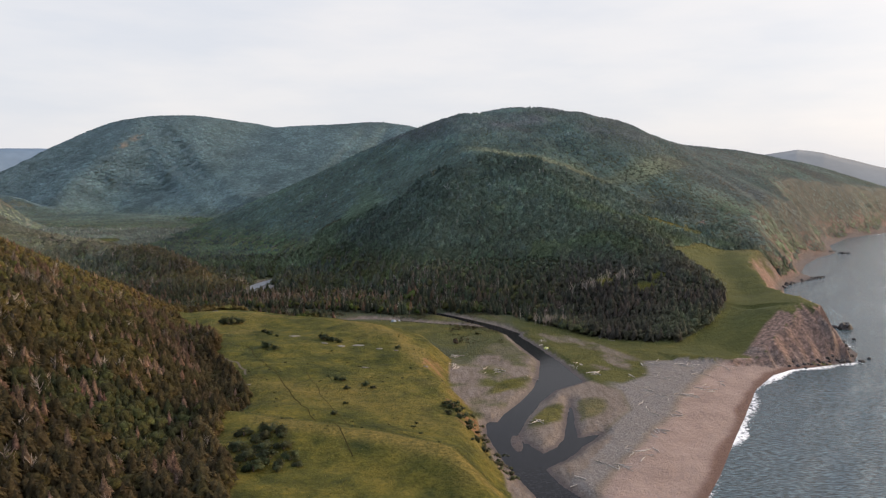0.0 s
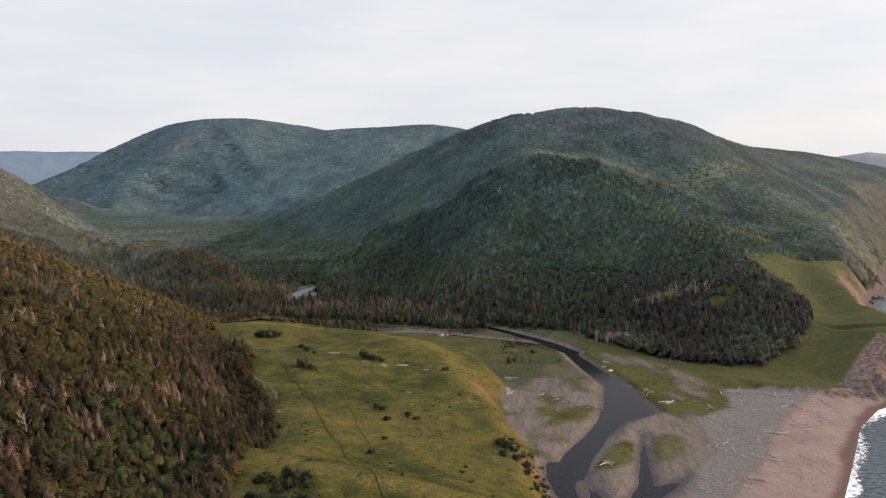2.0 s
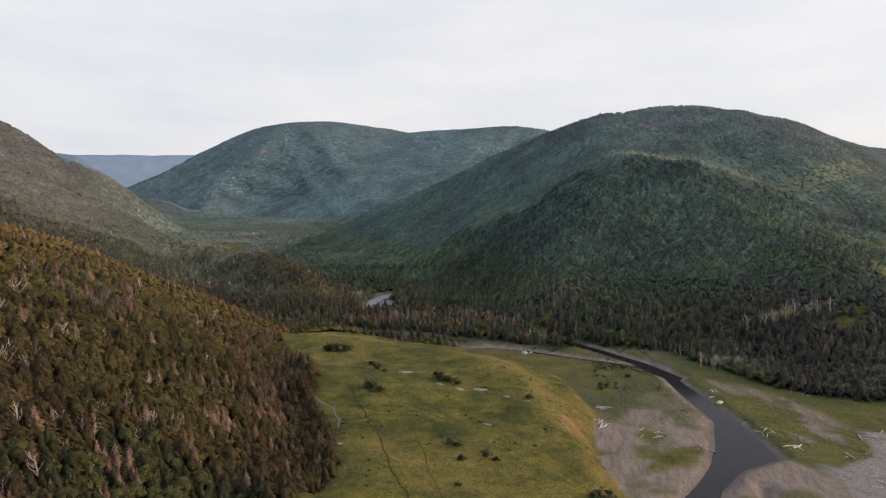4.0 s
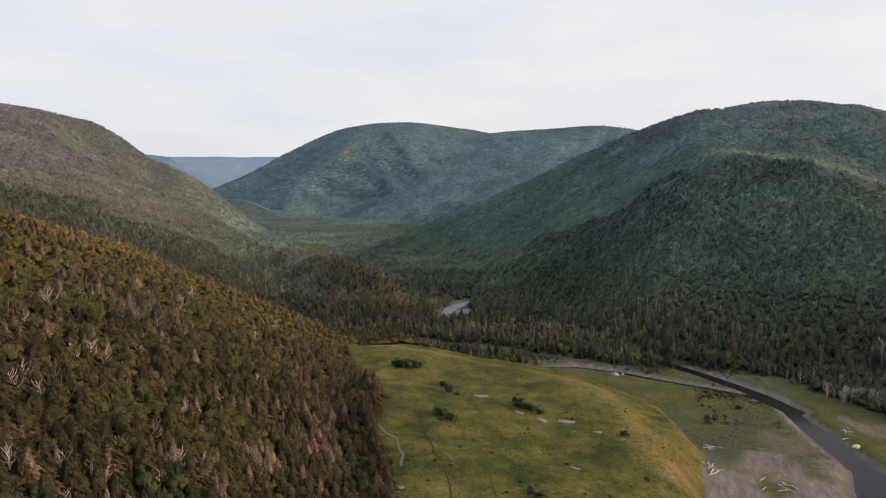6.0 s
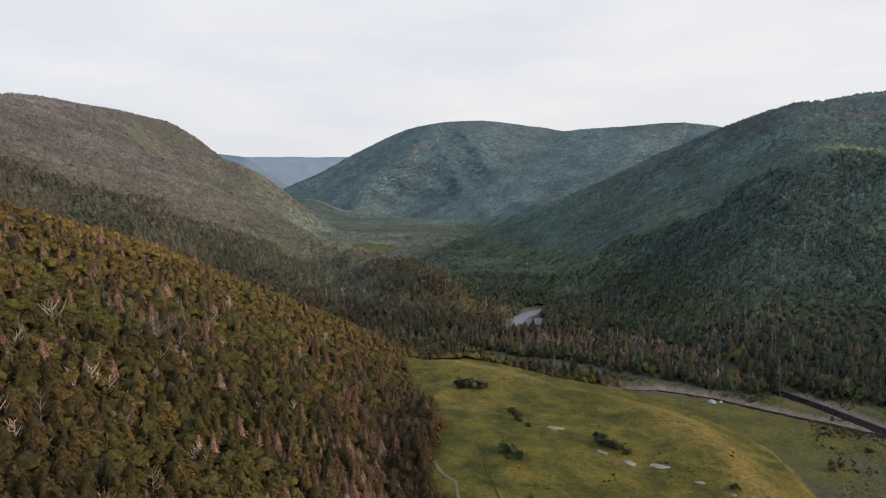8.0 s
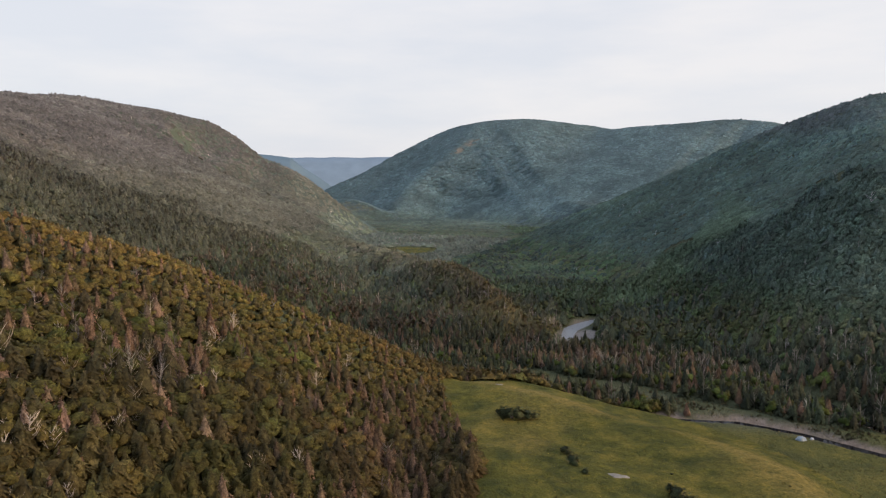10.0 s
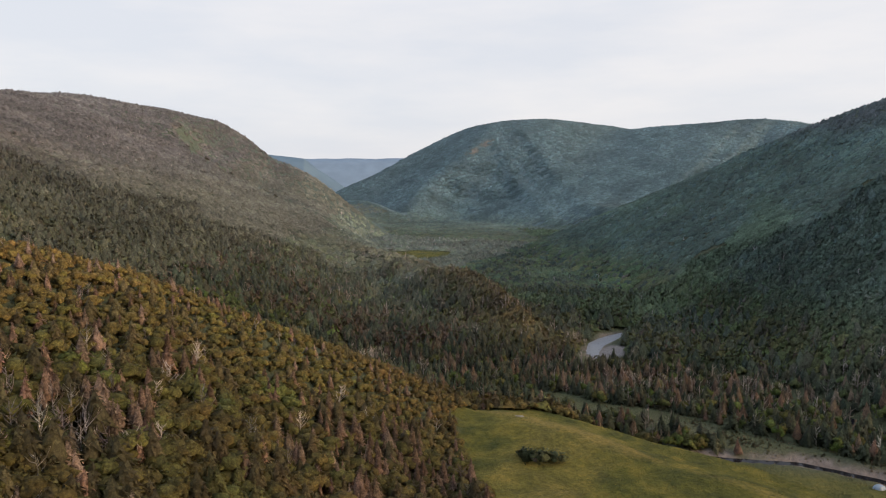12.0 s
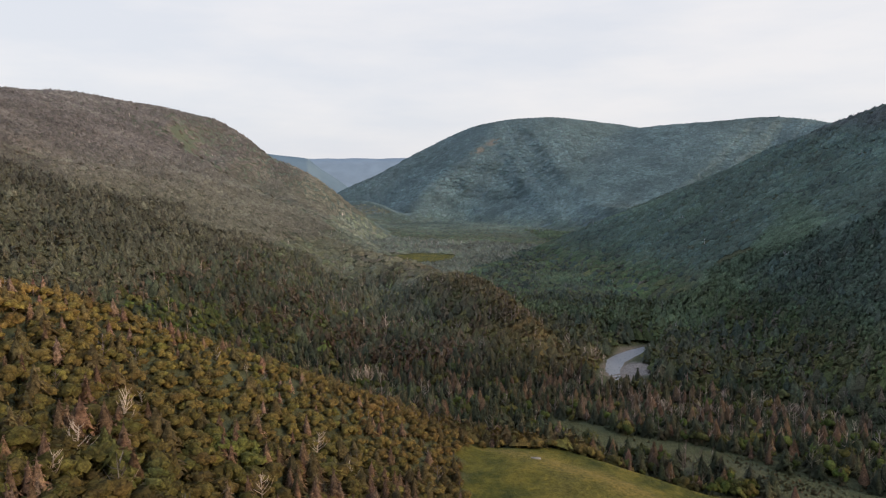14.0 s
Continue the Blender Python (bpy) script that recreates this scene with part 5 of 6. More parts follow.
# rings round the middle of the camera path: inner and outer radius, spacing, detail, height
RINGS = [(0, 340, 2.5, 2, 0), (340, 640, 3.4, 1, 5.6), (640, 1000, 3.8, 0, 2.9), (1000, 1600, 5.1, 0, 3.0), (1600, 2400, 7.2, 0, 3.0)]
NEAR_TREES = None
for r0, r1, gap, detail, tall in RINGS:
    rng = np.random.default_rng(int(r1))
    x, y = jittered(-0.95 * r1 - 60, min(0.62 * r1 + 60, 1300), -20, r1 + 130, gap, rng)
    d = np.hypot(x + 30, y - 120)
    d = d + np.where(d > 450, 70 * fbm(x, y, 30, 2, 93), 0)
    # only the wedge of ground in the camera's view
    k = (d >= r0) & (d < r1) & (x > -1.25 * y - 60) & (x < 0.66 * y + 40) & (x < 1200) & (inside(x, y, COAST) > 8) & (y > 110 - 0.1 * (x + 100))
    x, y = x[k], y[k]
    z = on_ground(x, y)
    k = ~clear_of_trees(x, y, z)
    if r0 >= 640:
        # slopes turned away from the camera path get few trees
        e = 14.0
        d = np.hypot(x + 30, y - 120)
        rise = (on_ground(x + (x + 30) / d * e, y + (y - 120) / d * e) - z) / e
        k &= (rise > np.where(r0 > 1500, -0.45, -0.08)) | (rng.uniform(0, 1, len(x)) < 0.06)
    else:
        # trees left out behind the near crest, hidden from the camera path
        d, _, side = along(x, y, NEAR_RIDGE)
        k &= ~((d * side > 22) & (y < 400))
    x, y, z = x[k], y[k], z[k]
    zone = zone_of(x, y, z)
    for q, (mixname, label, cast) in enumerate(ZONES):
        i = np.nonzero(zone == q)[0]
        if len(i) < 20 or q == 5:
            continue
        X, Y, Z = x[i], y[i], z[i]
        if detail == 2:
            crest = along(X, Y, NEAR_RIDGE)[0]
            size = (3.1 + 1.9 * step(10, 70, crest)) * (0.8 + 0.4 * patch(X, Y, 40, 91))
            if q == 0:
                close = np.nonzero((X > -116) & (X < -78) & (Y > 176) & (Y < 282))[0][:300]
                NEAR_TREES = [v[close] for v in (X, Y, Z, size)]
                X, Y, Z, size = (np.delete(v, close) for v in (X, Y, Z, size))
        else:
            size = np.full(len(X), tall) * (0.85 + 0.3 * patch(X, Y, 50, 92)) * (1 - 0.4 * step(120, 260, X) * step(520, 640, Y)) * (1 + (0.30 if q in (1, 2) else 0.0) * step(26, 12, Z))
        if q == 0 and detail == 2:
            # the stretch that the path passes nearest carries finer sprays
            fine = np.hypot(X + 75, Y - 240) < 118
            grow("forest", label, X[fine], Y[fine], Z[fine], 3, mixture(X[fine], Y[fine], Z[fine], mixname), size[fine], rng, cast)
            X, Y, Z, size = X[~fine], Y[~fine], Z[~fine], size[~fine]
        if detail == 1 and q in (1, 2):
            # the edge of the woods along the flats, tree by tree
            edge = (np.hypot(X + 75, Y - 240) < 330) & (Y < 560 - 0.25 * np.maximum(0, X)) & (X > -330)
            grow("forest", label, X[edge], Y[edge], Z[edge], 4, mixture(X[edge], Y[edge], Z[edge], "edge"), 0.74 * size[edge], rng, cast)
            X, Y, Z, size = X[~edge], Y[~edge], Z[~edge], size[~edge]
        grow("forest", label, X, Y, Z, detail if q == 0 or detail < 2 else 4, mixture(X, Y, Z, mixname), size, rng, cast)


# the closest stretch, tree by tree
def part(name, V, F, material, parent, tint=None, label="", normals=None):
    if tint is not None and normals is None:
        normals = bent(np.asarray(V) * 0.7)
    me = tri_mesh(name, V, F, tint, normals)
    me.materials.append(material)
    ob = new(name, me)
    ob.parent = parent
    if label:
        tagged(ob, label)
    return ob


def single_tree(name, kind, label, tint, count, material):
    """Standing patterns of one kind of tree, each an Empty with a trunk and a crown."""
    out = []
    for k, (stems, crown) in enumerate(protos(kind, 3, count)):
        base = tagged(new(name), label, "tree", "trees on the near slope")
        V, F = join(stems)
        part("trunk", V, F, DEADWOOD if kind == "snag" else BARK, base)
        if kind == "snag":
            rng = np.random.default_rng(500 + k)
            for (V, F), fork in snag_limbs(rng, 13, rng.uniform(0.55, 0.85), True):
                limb = part("limb", V, F, material, base)
                if fork is not None:
                    part("twig", fork[0], fork[1], material, limb)
        else:
            V, F = join(crown)
            part("crown", V, F, material, base, tint, "", crown_normals(crown))
        out.append(base)
    return out


FOLIAGE_ONE = foliage_material("foliage_tree", True)
kinds = [single_tree("spruce_tree", "spruce", "dark olive-green spruce standing close on the near slope", (0.034, 0.037, 0.015), 5, FOLIAGE_ONE),
         single_tree("broadleaf_tree", "broad", "olive-green leafy tree on the near slope", (0.045, 0.046, 0.015), 5, FOLIAGE_ONE),
         single_tree("dead_spruce", "dead", "dead russet spruce with dry twigs", (0.150, 0.096, 0.072), 4, FOLIAGE_ONE),
         single_tree("bare_snag", "snag", "bare bleached dead tree with forked limbs", (0.34, 0.30, 0.27), 4, DEADWOOD)]
nx_, ny_, nz_, ns_ = NEAR_TREES
share = np.cumsum(mixture(nx_, ny_, nz_, "near"), 1)
rng = np.random.default_rng(77)
pick = (rng.uniform(0, 1, len(nx_))[:, None] * share[:, -1:] > share).sum(1)
used = set()
for X, Y, Z, S, k in zip(nx_, ny_, nz_, ns_, pick):
    v = int(rng.integers(0, len(kinds[k])))
    src = kinds[k][v]
    S = S * rng.uniform(0.75, 1.25)
    w = S * rng.uniform(0.9, 1.25)
    m = Matrix.LocRotScale((X, Y, Z - 0.15), Euler((0, 0, rng.uniform(0, 6.28))), None)
    if (k, v) in used:
        ob = copy_thing(src, m)
    else:
        ob = src
        ob.matrix_basis = m
        used.add((k, v))
    ob.scale = (w, w, S)
for k, group in enumerate(kinds):
    for v, ob in enumerate(group):
        if (k, v) not in used:
            ob.matrix_basis = Matrix.LocRotScale((-84 - k, 230 + 3.0 * v, on_ground(np.array([-84.0 - k]), np.array([230 + 3.0 * v]))[0] - 0.15), None, (7, 7, 7))


# ---- things on the meadow, the flats and the beach ----
def ground_z(x, y):
    return float(on_ground(np.array([float(x)]), np.array([float(y)]))[0])


def copies(patterns, places, rng, used, label=None):
    """Sets patterns at (x, y, width, height, turn, sink): the first use moves the pattern itself, later ones copy it."""
    for x, y, w, h, turn, sink in places:
        k = int(rng.integers(0, len(patterns)))
        m = Matrix.LocRotScale((x, y, ground_z(x, y) - sink), Euler((0, 0, turn)), None)
        src = patterns[k]
        if src.name in used:
            ob = copy_thing(src, m)
        else:
            ob, _ = src, used.add(src.name)
            ob.matrix_basis = m
        ob.scale = (w, w, h)
        if label:
            tagged(ob, label)


used_things = set()
rng = np.random.default_rng(5)

# bushes
BUSH_LEAF = (0.046, 0.056, 0.026)


def bush_pattern(seed, tint, name, label, group):
    r = np.random.default_rng(seed)
    base = tagged(new(name), label, "bush", group)
    part("stem", *stem((0, 0, -0.2), (r.uniform(-.1, .1), r.uniform(-.1, .1), 0.5), 0.05, 0.02, 4), BARK, base)
    for _ in range(3):
        part("stem", *stem((0, 0, 0), (r.uniform(-.5, .5), r.uniform(-.5, .5), 0.55), 0.035, 0.012, 3), BARK, base)
    pieces = []
    for _ in range(7):
        c = (r.uniform(-.55, .55), r.uniform(-.55, .55), r.uniform(.25, .6))
        q = r.uniform(0.26, 0.42)
        pieces.append(blob(r, c, (q * 0.7, q * 0.7, q * 0.6), 0.35))
        pieces += leaves(r, 26, c, (q * 1.15,) * 3, 0.09)
    V, F = join(pieces)
    part("foliage", V, F, FOLIAGE_ONE, base, tint)
    return base


bushes = [bush_pattern(k, BUSH_LEAF, "bush", "dark green rounded bush growing in the meadow grass", "bushes on the meadow") for k in range(4)]
BUSHES_UPPER = [(-122, 393, 4.2), (-117, 396, 3.2), (-126, 395, 2.8), (-96, 371, 2.1), (-91, 362, 2.3), (-93, 366, 1.7), (-86, 357, 1.5), (-84, 331, 3.0), (-80, 329, 2.2), (-60, 353, 3.0), (-56, 351, 2.4), (-63, 356, 2.1),
                (-52, 349, 1.9), (-41, 279, 1.8), (-44, 281, 1.4), (-31, 274, 1.8), (-38, 269, 1.5), (-28, 272, 1.2), (-22, 333, 1.4)]
BUSHES_LOWER = [(-60, 204, 2.8), (-52, 205, 3.0), (-55, 199, 3.4), (-48, 200, 3.0), (-59, 194, 3.0), (-52, 193, 3.4), (-46, 194, 2.8), (-55, 187, 3.2), (-49, 187, 3.2), (-43, 189, 2.4), (-51, 181, 3.0), (-45, 182, 2.6), (-40, 185, 1.6), (-57, 181, 2.4), (-38, 237, 1.3), (-36, 251, 1.0), (21, 410, 1.7), (-10, 227, 0.8), (0.7, 255, 1.7), (3.5, 253, 1.9), (5.4, 252, 1.7), (8, 252, 1.8),
                (10, 251, 1.5), (2, 246, 1.7), (6, 244, 1.9), (9, 240, 1.7), (12, 236, 1.5), (5, 262, 1.5), (14, 229, 1.4), (9, 246, 1.6)]
copies(bushes, [(x, y, r * 1.45, r * rng.uniform(1.0, 1.35), rng.uniform(0, 6), 0.2) for x, y, r in BUSHES_UPPER + BUSHES_LOWER], rng, used_things)
belt = []
for f in np.linspace(0, 1, 64):
    cx, cy = np.interp(f, [0, 0.3, 1], [6, 12, 20]), np.interp(f, [0, 0.3, 1], [266, 252, 215])
    r = rng.uniform(0.7, 2.1)
    belt.append((cx + rng.normal() * 3.0, cy + rng.normal() * 2.5, r, r * rng.uniform(0.55, 0.85), rng.uniform(0, 6), 0.3))
shrubs = [bush_pattern(50 + k, (0.056, 0.060, 0.028), "shrub", "olive-green shrub in the belt on the bluff face", "shrubs on the bluff face") for k in range(3)]
copies(shrubs, belt, rng, used_things)
lone = bush_pattern(9, (0.105, 0.078, 0.055), "bush", "large brown half-dry bush below the bluff", "bushes on the flats")
copies([lone], [(7, 387.5, 2.9, 3.6, 1.0, 0.2)], rng, used_things)
low = [bush_pattern(20 + k, (0.036, 0.042, 0.018), "low_bush", "small dark tussock bush in the meadow grass", "tussocks on the meadow") for k in range(3)]
spots = []
while len(spots) < 90:
    x, y = rng.uniform(-85, 0), rng.uniform(205, 385)
    a = np.array([x]), np.array([y])
    if inside(*a, MEADOW_EDGE)[0] > 6 and fbm(*a, 28, 3, 62)[0] > 0.05:
        r = rng.uniform(0.35, 0.85)
        spots.append((x, y, r, r * 0.8, rng.uniform(0, 6), 0.1))
copies(low, spots, rng, used_things)


# tufts of grass and low scrub
def tufts(name, label, x, y, size, tint, seed):
    """Small leaning blades in bunches, three to a tuft."""
    r = np.random.default_rng(seed)
    n = len(x)
    z = on_ground(x, y)
    P = np.repeat(np.stack([x, y, z], 1), 3, 0)
    ang = r.uniform(0, 6.283, 3 * n)
    s_ = np.repeat(size, 3) * r.uniform(0.7, 1.3, 3 * n)
    side = np.stack([np.cos(ang), np.sin(ang), np.zeros(3 * n)], 1) * (s_ * 0.55)[:, None]
    lean = np.stack([-np.sin(ang), np.cos(ang), np.zeros(3 * n)], 1) * (s_ * r.uniform(-.5, .5, 3 * n))[:, None]
    top = P + lean + np.stack([np.zeros(3 * n), np.zeros(3 * n), s_ * 0.75], 1)
    V = np.stack([P - side - np.array((0, 0, 0.1)), P + side - np.array((0, 0, 0.1)), top], 1).reshape(-1, 3)
    e = 3.0
    up = np.stack([on_ground(x - e, y) - on_ground(x + e, y), on_ground(x, y - e) - on_ground(x, y + e), np.full(n, 2 * e)], 1)
    up = up / np.linalg.norm(up, axis=1)[:, None] + r.normal(size=(n, 3)) * 0.25
    me = tri_mesh(name, V, np.arange(9 * n).reshape(-1, 3), np.repeat(tint, 9, 0), np.repeat(up, 9, 0))
    me.materials.append(FOLIAGE)
    return tagged(new(name, me), label, "grass", kind="stuff")


r_ = np.random.default_rng(31)
tx, ty = r_.uniform(-110, 25, 60000), r_.uniform(165, 445, 60000)
keep = (inside(tx, ty, MEADOW_EDGE) > 1) & (0.5 + 0.9 * fbm(tx, ty, 14, 3, 63) > r_.uniform(0, 1.1, 60000))
tx, ty = tx[keep][:7000], ty[keep][:7000]
pale = np.clip(0.45 + 0.9 * fbm(tx, ty, 24, 3, 64) + r_.normal(size=len(tx)) * 0.25, 0, 1)[:, None]
tufts("grass_tufts", "olive and straw-coloured tufts of rough meadow grass", tx, ty, r_.uniform(0.18, 0.42, len(tx)), np.array((0.060, 0.068, 0.014)) * (1 - pale) + np.array((0.170, 0.138, 0.045)) * pale, 32)
tx, ty = r_.uniform(-70, 110, 40000), r_.uniform(255, 470, 40000)
tz = on_ground(tx, ty)
keep = (inside(tx, ty, BLUFF_FOOT) < -1) & (tz < 6) & (river_depth(tx, ty) < -2) & (flats_edge(tx, ty) > -3) & ((ty > 350) | (inside(tx, ty, RIGHT_BANK) > 0)) & (0.35 + 1.1 * fbm(tx, ty, 16, 3, 68) > r_.uniform(0, 1.1, 40000))
tx, ty = tx[keep][:5000], ty[keep][:5000]
pale = np.clip(0.4 + 0.9 * fbm(tx, ty, 18, 3, 69) + r_.normal(size=len(tx)) * 0.25, 0, 1)[:, None]
tufts("scrub_tufts", "low olive-brown scrub and rough grass on the river flats", tx, ty, r_.uniform(0.2, 0.5, len(tx)), np.array((0.074, 0.074, 0.028)) * (1 - pale) + np.array((0.140, 0.112, 0.055)) * pale, 33)
tx, ty = r_.uniform(-150, 34, 30000), r_.uniform(388, 482, 30000)
thick = (flats_edge(tx, ty) > -1) & (inside(tx, ty, BLUFF_FOOT) < -2) | (glade(tx, ty) > 0)
keep = thick & ((tx > 4) | (ty > 455)) & (river_depth(tx, ty) < -2) & (fbm(tx, ty, 13, 3, 68) + 0.15 > r_.uniform(0, 1.3, 30000))
tx, ty = tx[keep][:1500], ty[keep][:1500]
pale = r_.uniform(0, 1, (len(tx), 1)) ** 2
tufts("scrub_thicket", "knee-high brown and dark olive scrub below the bluff", tx, ty, r_.uniform(0.4, 1.1, len(tx)), np.array((0.066, 0.066, 0.026)) * (1 - pale) + np.array((0.130, 0.096, 0.058)) * pale, 34)


# pale stone slabs bare of grass
def slab_pattern(seed):
    r = np.random.default_rng(seed)
    n = 13
    ang = np.arange(n) * 2 * math.pi / n
    rad = r.uniform(0.7, 1.15, n)
    rim = np.stack([np.cos(ang) * rad, np.sin(ang) * rad * 0.45, np.full(n, -0.4)], 1)
    up = rim * np.array((0.93, 0.93, 0)) + np.stack([np.zeros(n), np.zeros(n), r.uniform(0.10, 0.22, n)], 1)
    V = np.concatenate([rim, up, [(0, 0, 0.26)]])
    F = []
    for i in range(n):
        j = (i + 1) % n
        F += [(i, j, n + j), (i, n + j, n + i), (n + i, n + j, 2 * n)]
    me = tri_mesh("stone_slab", V, np.array(F))
    me.materials.append(STONE)
    return tagged(new("stone_slab", me), "pale weathered stone slab bare among the grass", "stone", "stone slabs on the meadow")


slabs = [slab_pattern(k) for k in range(4)]
SLABS = [(-78, 360, 3.4), (-60, 346, 2.8), (-51, 342, 3.0), (-42, 343, 3.6), (-31, 335, 2.0), (-22.5, 329, 1.4), (-35, 304, 2.0), (-8, 307, 1.6), (-78, 272, 2.0), (-76, 262, 1.8), (-140, 425, 2.0)]
copies(slabs, [(x, y, r, 1.0, rng.uniform(-0.6, 0.3), 0.02) for x, y, r in SLABS], rng, used_things)


# driftwood
def log_pattern(seed, stubs):
    r = np.random.default_rng(seed)
    pts = [np.array((x_, r.uniform(-.05, .05), r.uniform(0, .03))) for x_ in (-0.5, -0.2, 0.15, 0.5)]
    radii = (0.040, 0.034, 0.028, 0.016)
    pieces = [stem(pts[i], pts[i + 1], radii[i], radii[i + 1], 7) for i in range(3)]
    for _ in range(stubs):
        p = pts[int(r.integers(0, 3))]
        pieces.append(stem(p, p + np.array((r.uniform(-.1, .1), r.uniform(-.14, .14), r.uniform(.03, .12))), 0.014, 0.006, 4))
    V, F = join(pieces)
    me = tri_mesh("driftwood_log", V, F)
    me.materials.append(DRIFT)
    return tagged(new("driftwood_log", me), "bleached driftwood log stranded on the gravel", "driftwood", "driftwood logs")


DRIFT = simple_material("driftwood", [(0.3, (0.26, 0.23, 0.20)), (0.7, (0.46, 0.42, 0.37))], 2.0)
logs = [log_pattern(k, k % 4) for k in range(7)]
HEAPS = [(67, 234, 14, 7), (57, 222, 14, 5), (80, 252, 8, 4), (94, 272, 7, 4), (108, 295, 9, 8), (116, 306, 7, 5), (126, 324, 9, 8), (122, 341, 9, 10), (140, 342, 6, 6), (105, 345, 8, 7), (42, 213, 5, 4),
         (7, 342, 9, 3.5), (26, 334, 10, 6), (69, 345, 9, 4), (73, 330, 11, 3), (41, 324, 5, 3), (37, 264, 8, 3), (6, 361, 6, 3), (90, 300, 10, 12), (85, 280, 9, 12), (100, 325, 9, 12), (62, 395, 4, 8), (95, 395, 4, 8)]
places = []
for cx, cy, n_, spread_ in HEAPS:
    for _ in range(n_):
        x, y = cx + rng.normal() * spread_ * 0.5, cy + rng.normal() * spread_ * 0.5
        if ground_z(x, y) > 1.0:
            ln = rng.uniform(1.6, 5.5)
            places.append((x, y, ln, ln * 1.2, rng.uniform(0, 6.28), -0.02 * ln))
copies(logs, places, rng, used_things)


# boulders and sea stacks
def boulder_pattern(seed, material, name, label, group, rough=0.28):
    r = np.random.default_rng(seed)
    bm = bmesh.new()
    bmesh.ops.create_icosphere(bm, subdivisions=3, radius=1.0)
    off = r.uniform(-50, 50, 3)
    for v in bm.verts:
        p = v.co.copy()
        n_ = noise.fractal(p * 1.4 + Vector(off), 1.0, 2.0, 4)
        v.co = p * (1 + rough * n_)
        v.co.z = max(v.co.z, -0.6)
    me = bpy.data.meshes.new(name)
    bm.to_mesh(me)
    bm.free()
    me.materials.append(material)
    return tagged(new(name, me), label, "rock", group)


stacks = [boulder_pattern(k, DARKROCK, "sea_stack", "dark wet rock standing out of the sea", "sea rocks", 0.45) for k in range(3)]
for x, y, w, h in ((255, 437, 4.6, 3.6), (250, 441, 2.2, 1.2), (243, 407, 1.3, 0.9), (219, 359, 1.6, 1.0), (226, 364, 1.0, 0.8), (352, 650, 3.0, 1.6), (358, 655, 1.8, 1.0), (344, 643, 2.2, 1.5), (484, 846, 4.0, 2.0), (494, 850, 3.0, 1.4)):
    k = int(rng.integers(0, 3))
    m = Matrix.LocRotScale((x, y, 0.1), Euler((0, 0, rng.uniform(0, 6))), None)
    if stacks[k].name in used_things:
        ob = copy_thing(stacks[k], m)
    else:
        ob = stacks[k]
        used_things.add(ob.name)
        ob.matrix_basis = m
    ob.scale = (w, w * 0.75, h)
boulders = [boulder_pattern(30 + k, DARKROCK, "boulder", "dark boulder fallen at the foot of the cliff", "boulders below the cliffs") for k in range(4)]
places = []
for (x0, y0), (x1, y1), n_ in (((172, 347), (214, 359), 26), ((214, 359), (234, 405), 20), ((290, 592), (308, 616), 14), ((308, 614), (348, 648), 26), ((470, 848), (496, 886), 18)):
    for _ in range(n_):
        f = rng.uniform()
        r = rng.uniform(0.4, 1.3)
        places.append((x0 + f * (x1 - x0) + rng.normal() * 1.6, y0 + f * (y1 - y0) + rng.normal() * 1.6, r, r * 0.8, rng.uniform(0, 6), -0.1))
copies(boulders, places, rng, used_things)


# tents
def fabric(name, colour):
    m, n, l, b = node_material(name, 0.6, 0.3)
    co = n.new("ShaderNodeTexCoord").outputs["Object"]
    f = noise_node(n, l, 3.0, 4.0, 0.6, co)
    l.new(ramp_node(n, l, f.outputs["Fac"], [(0.3, tuple(v * 0.85 for v in colour)), (0.7, colour)]).outputs[0], b.inputs["Base Color"])
    return m


def tent(x, y, turn, fly_colour, door_colour, label, size):
    base = tagged(new("tent"), label, "tent")
    n = 20
    V, F = [], []
    rings = [(1.0, 0.0), (0.93, 0.25), (0.76, 0.52), (0.48, 0.72), (0.0, 0.82)]
    for rr, zz in rings[:-1]:
        for i in range(n):
            a_ = i * 2 * math.pi / n
            sag = 1 - 0.06 * abs(math.sin(2 * a_))
            V.append((math.cos(a_) * rr * 1.15 * sag, math.sin(a_) * rr * 0.8 * sag, zz))
    V.append((0, 0, 0.82))
    for k in range(len(rings) - 2):
        for i in range(n):
            j = (i + 1) % n
            F += [(k * n + i, k * n + j, k * n + n + j), (k * n + i, k * n + n + j, k * n + n + i)]
    top = (len(rings) - 2) * n
    F += [(top + i, top + (i + 1) % n, len(V) - 1) for i in range(n)]
    part("fly", np.array(V), np.array(F), fabric("tent_fly", fly_colour), base)
    a_ = np.linspace(-0.45, 0.45, 7)
    D = np.concatenate([np.stack([np.sin(a_) * 0.9, -np.cos(a_) * 0.83, np.zeros(7)], 1), np.stack([np.sin(a_) * 0.5, -np.cos(a_) * 0.62, np.full(7, 0.56)], 1)])
    part("door_panel", D, np.array([f for i in range(6) for f in ((i, i + 1, 8 + i), (i, 8 + i, 7 + i))]), fabric("tent_door", door_colour), base, None, "paler zipped door panel")
    for k in (-1, 1):
        arc = [np.array((math.cos(q) * 1.16, k * math.cos(q) * 0.8 * 0.75, math.sin(q) * 0.85)) for q in np.linspace(0.05, math.pi - 0.05, 9)]
        V2, F2 = join([stem(p, q, 0.012, 0.012, 4) for p, q in zip(arc[:-1], arc[1:])])
        part("pole", V2, F2, BARK, base)
    base.matrix_basis = Matrix.LocRotScale((x, y, ground_z(x, y)), Euler((0, 0, turn)), (size, size, size))


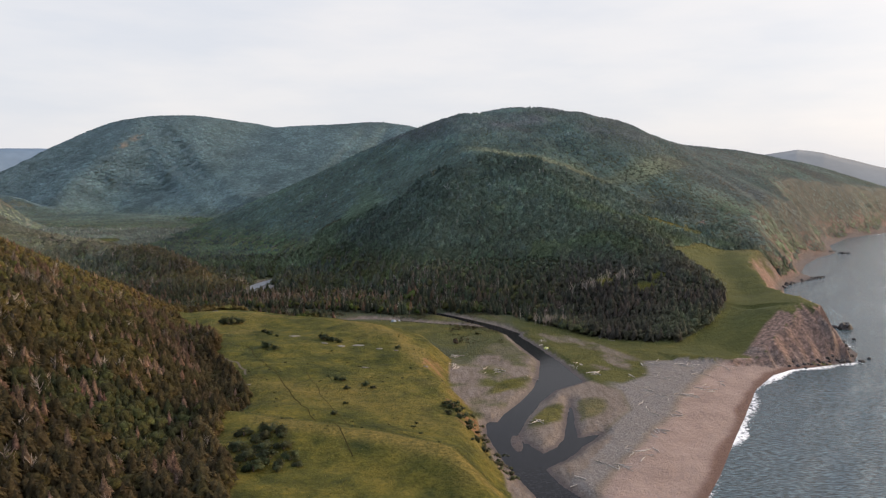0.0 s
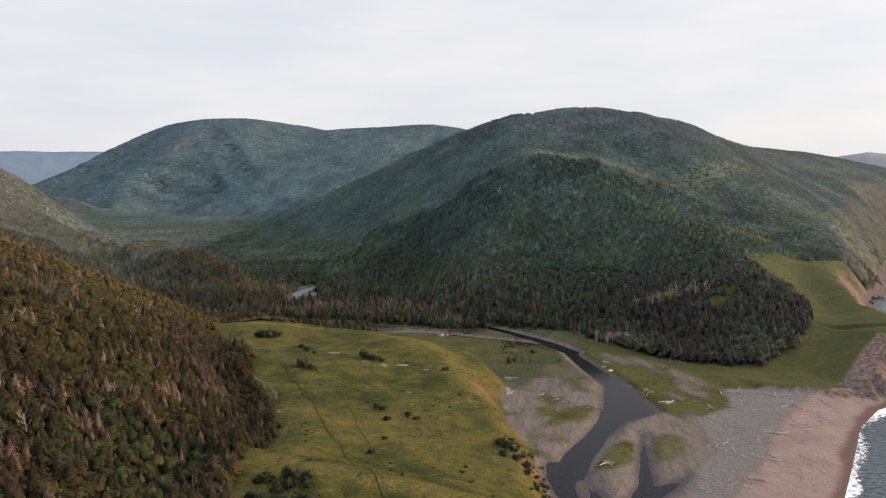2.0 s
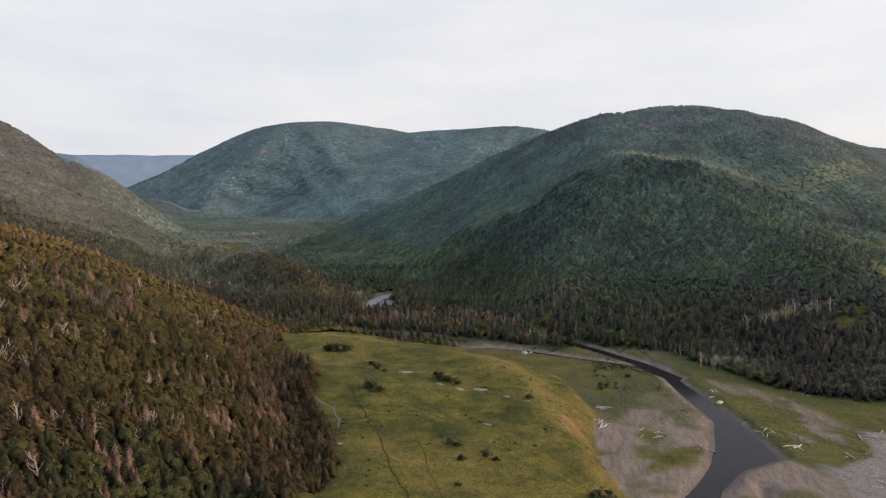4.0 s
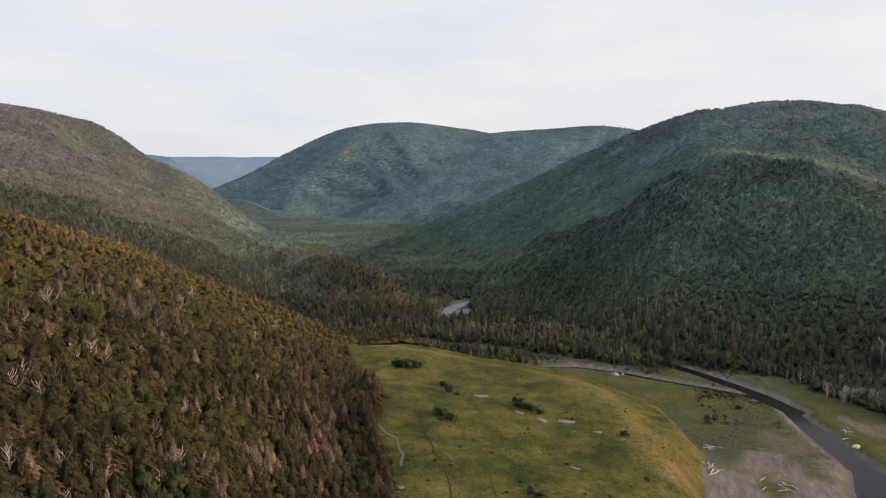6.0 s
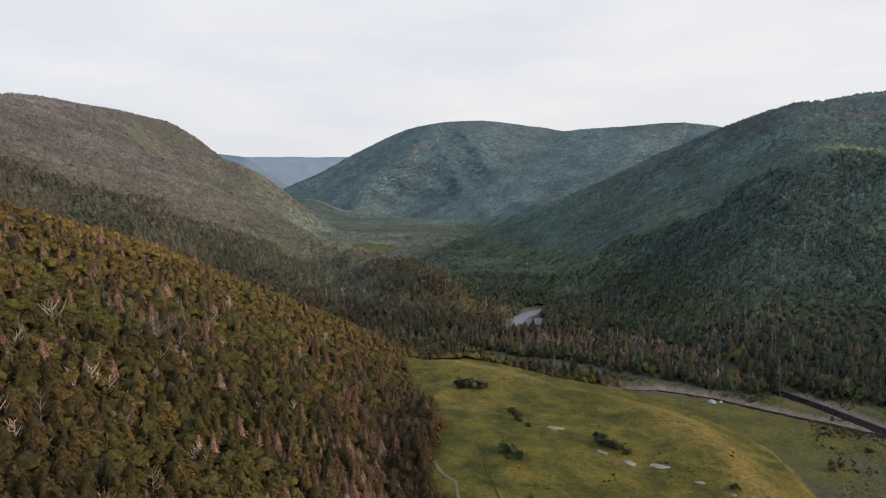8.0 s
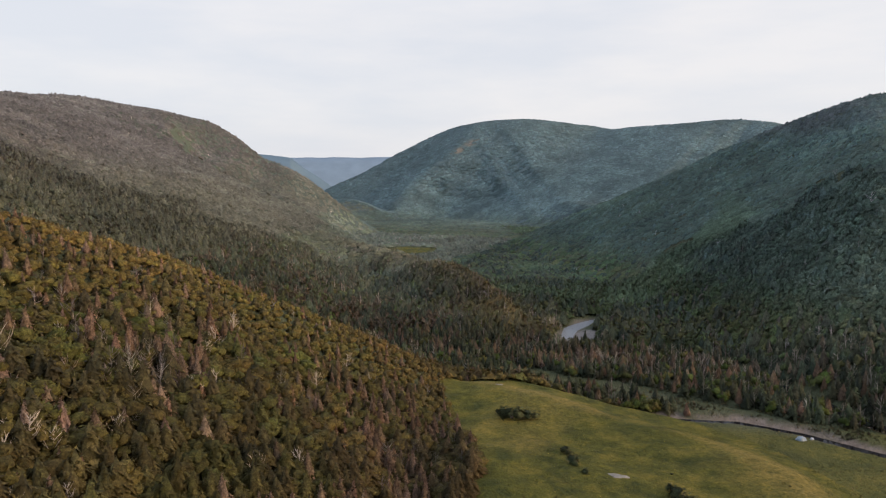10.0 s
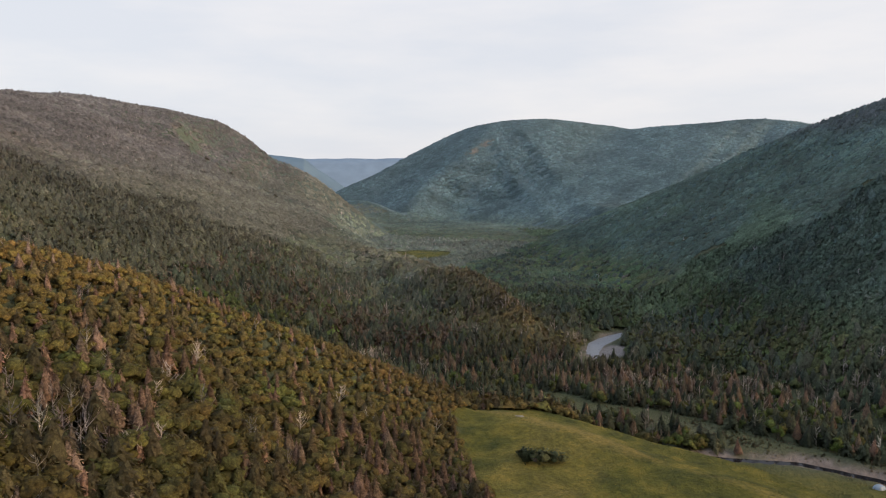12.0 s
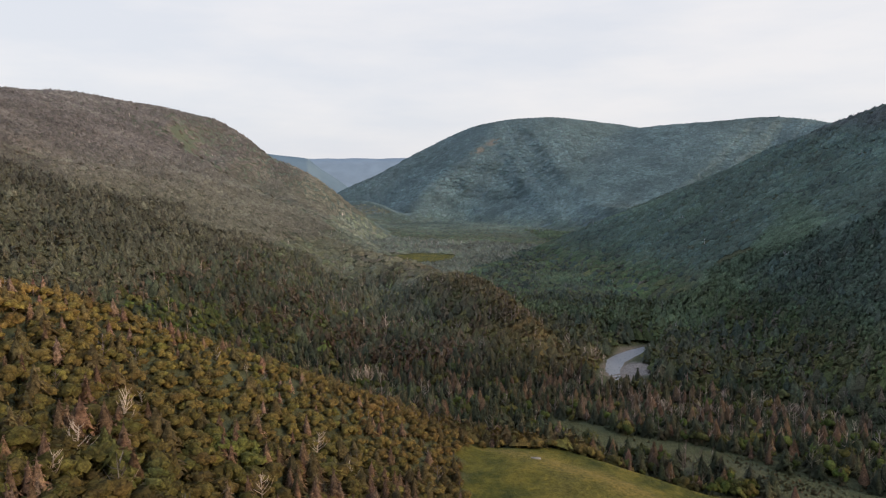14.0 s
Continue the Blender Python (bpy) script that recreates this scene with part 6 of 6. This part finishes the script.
tent(-32, 445, 0.4, (0.14, 0.18, 0.21), (0.22, 0.24, 0.24), "pale blue-grey dome tent pitched on the grass", 1.7)
tent(-28.5, 447.5, 1.2, (0.20, 0.21, 0.21), (0.14, 0.18, 0.21), "small whitish dome tent pitched on the grass", 0.9)
tent(57, 380, 0.2, (0.36, 0.38, 0.12), (0.45, 0.45, 0.40), "yellow-green dome tent on the river bank", 1.4)

# bare snags standing out of the near slope
SNAGS_NEAR = [(-148, 236), (-147, 243), (-138, 230), (-145, 218), (-143, 213), (-140, 217), (-132, 275), (-121, 193), (-123, 199), (-122, 214), (-122, 219), (-116, 209), (-124, 245), (-136, 238), (-170, 249), (-162, 234), (-155, 288),
              (-167, 297), (-170, 303), (-176, 316), (-160, 361), (-168, 359), (-161, 334), (-122, 205), (-108, 183), (-100, 160), (-113, 227), (-109, 230), (-90, 147), (-131, 288), (-148, 256), (-155, 283), (-149, 240), (-151, 238)]
for x, y in SNAGS_NEAR:
    S = rng.uniform(5.2, 8.2)
    ob = copy_thing(kinds[3][int(rng.integers(0, len(kinds[3])))], Matrix.LocRotScale((x, y, ground_z(x, y) - 0.1), Euler((rng.uniform(-.12, .12), rng.uniform(-.12, .12), rng.uniform(0, 6))), None))
    ob.scale = (S, S, S)
    tagged(ob, "bare bleached snag rising above the slope's crowns", "tree", "bare snags on the near slope")

# bare dead trees at the foot of the middle hill
snags = kinds[3]
for cx, cy, n_, sx_, sy_, h0 in ((66, 432, 22, 8, 4, 6.5), (103, 474, 13, 26, 2, 10.5), (-95, 527, 12, 26, 7, 7.0), (-118, 515, 8, 16, 6, 7.0), (-172, 575, 10, 8, 10, 8.0), (-245, 492, 8, 6, 6, 9.0)):
    for _ in range(n_):
        x, y = cx + rng.normal() * sx_ * 0.6, cy + rng.normal() * sy_ * 0.6
        S = h0 * rng.uniform(0.7, 1.2)
        ob = copy_thing(snags[int(rng.integers(0, len(snags)))], Matrix.LocRotScale((x, y, ground_z(x, y) - 0.1), Euler((0, 0, rng.uniform(0, 6))), None))
        ob.scale = (S * 0.7, S * 0.7, S)
        tagged(ob, "bare bleached dead tree at the forest edge", "tree", "bare snags in the valley")
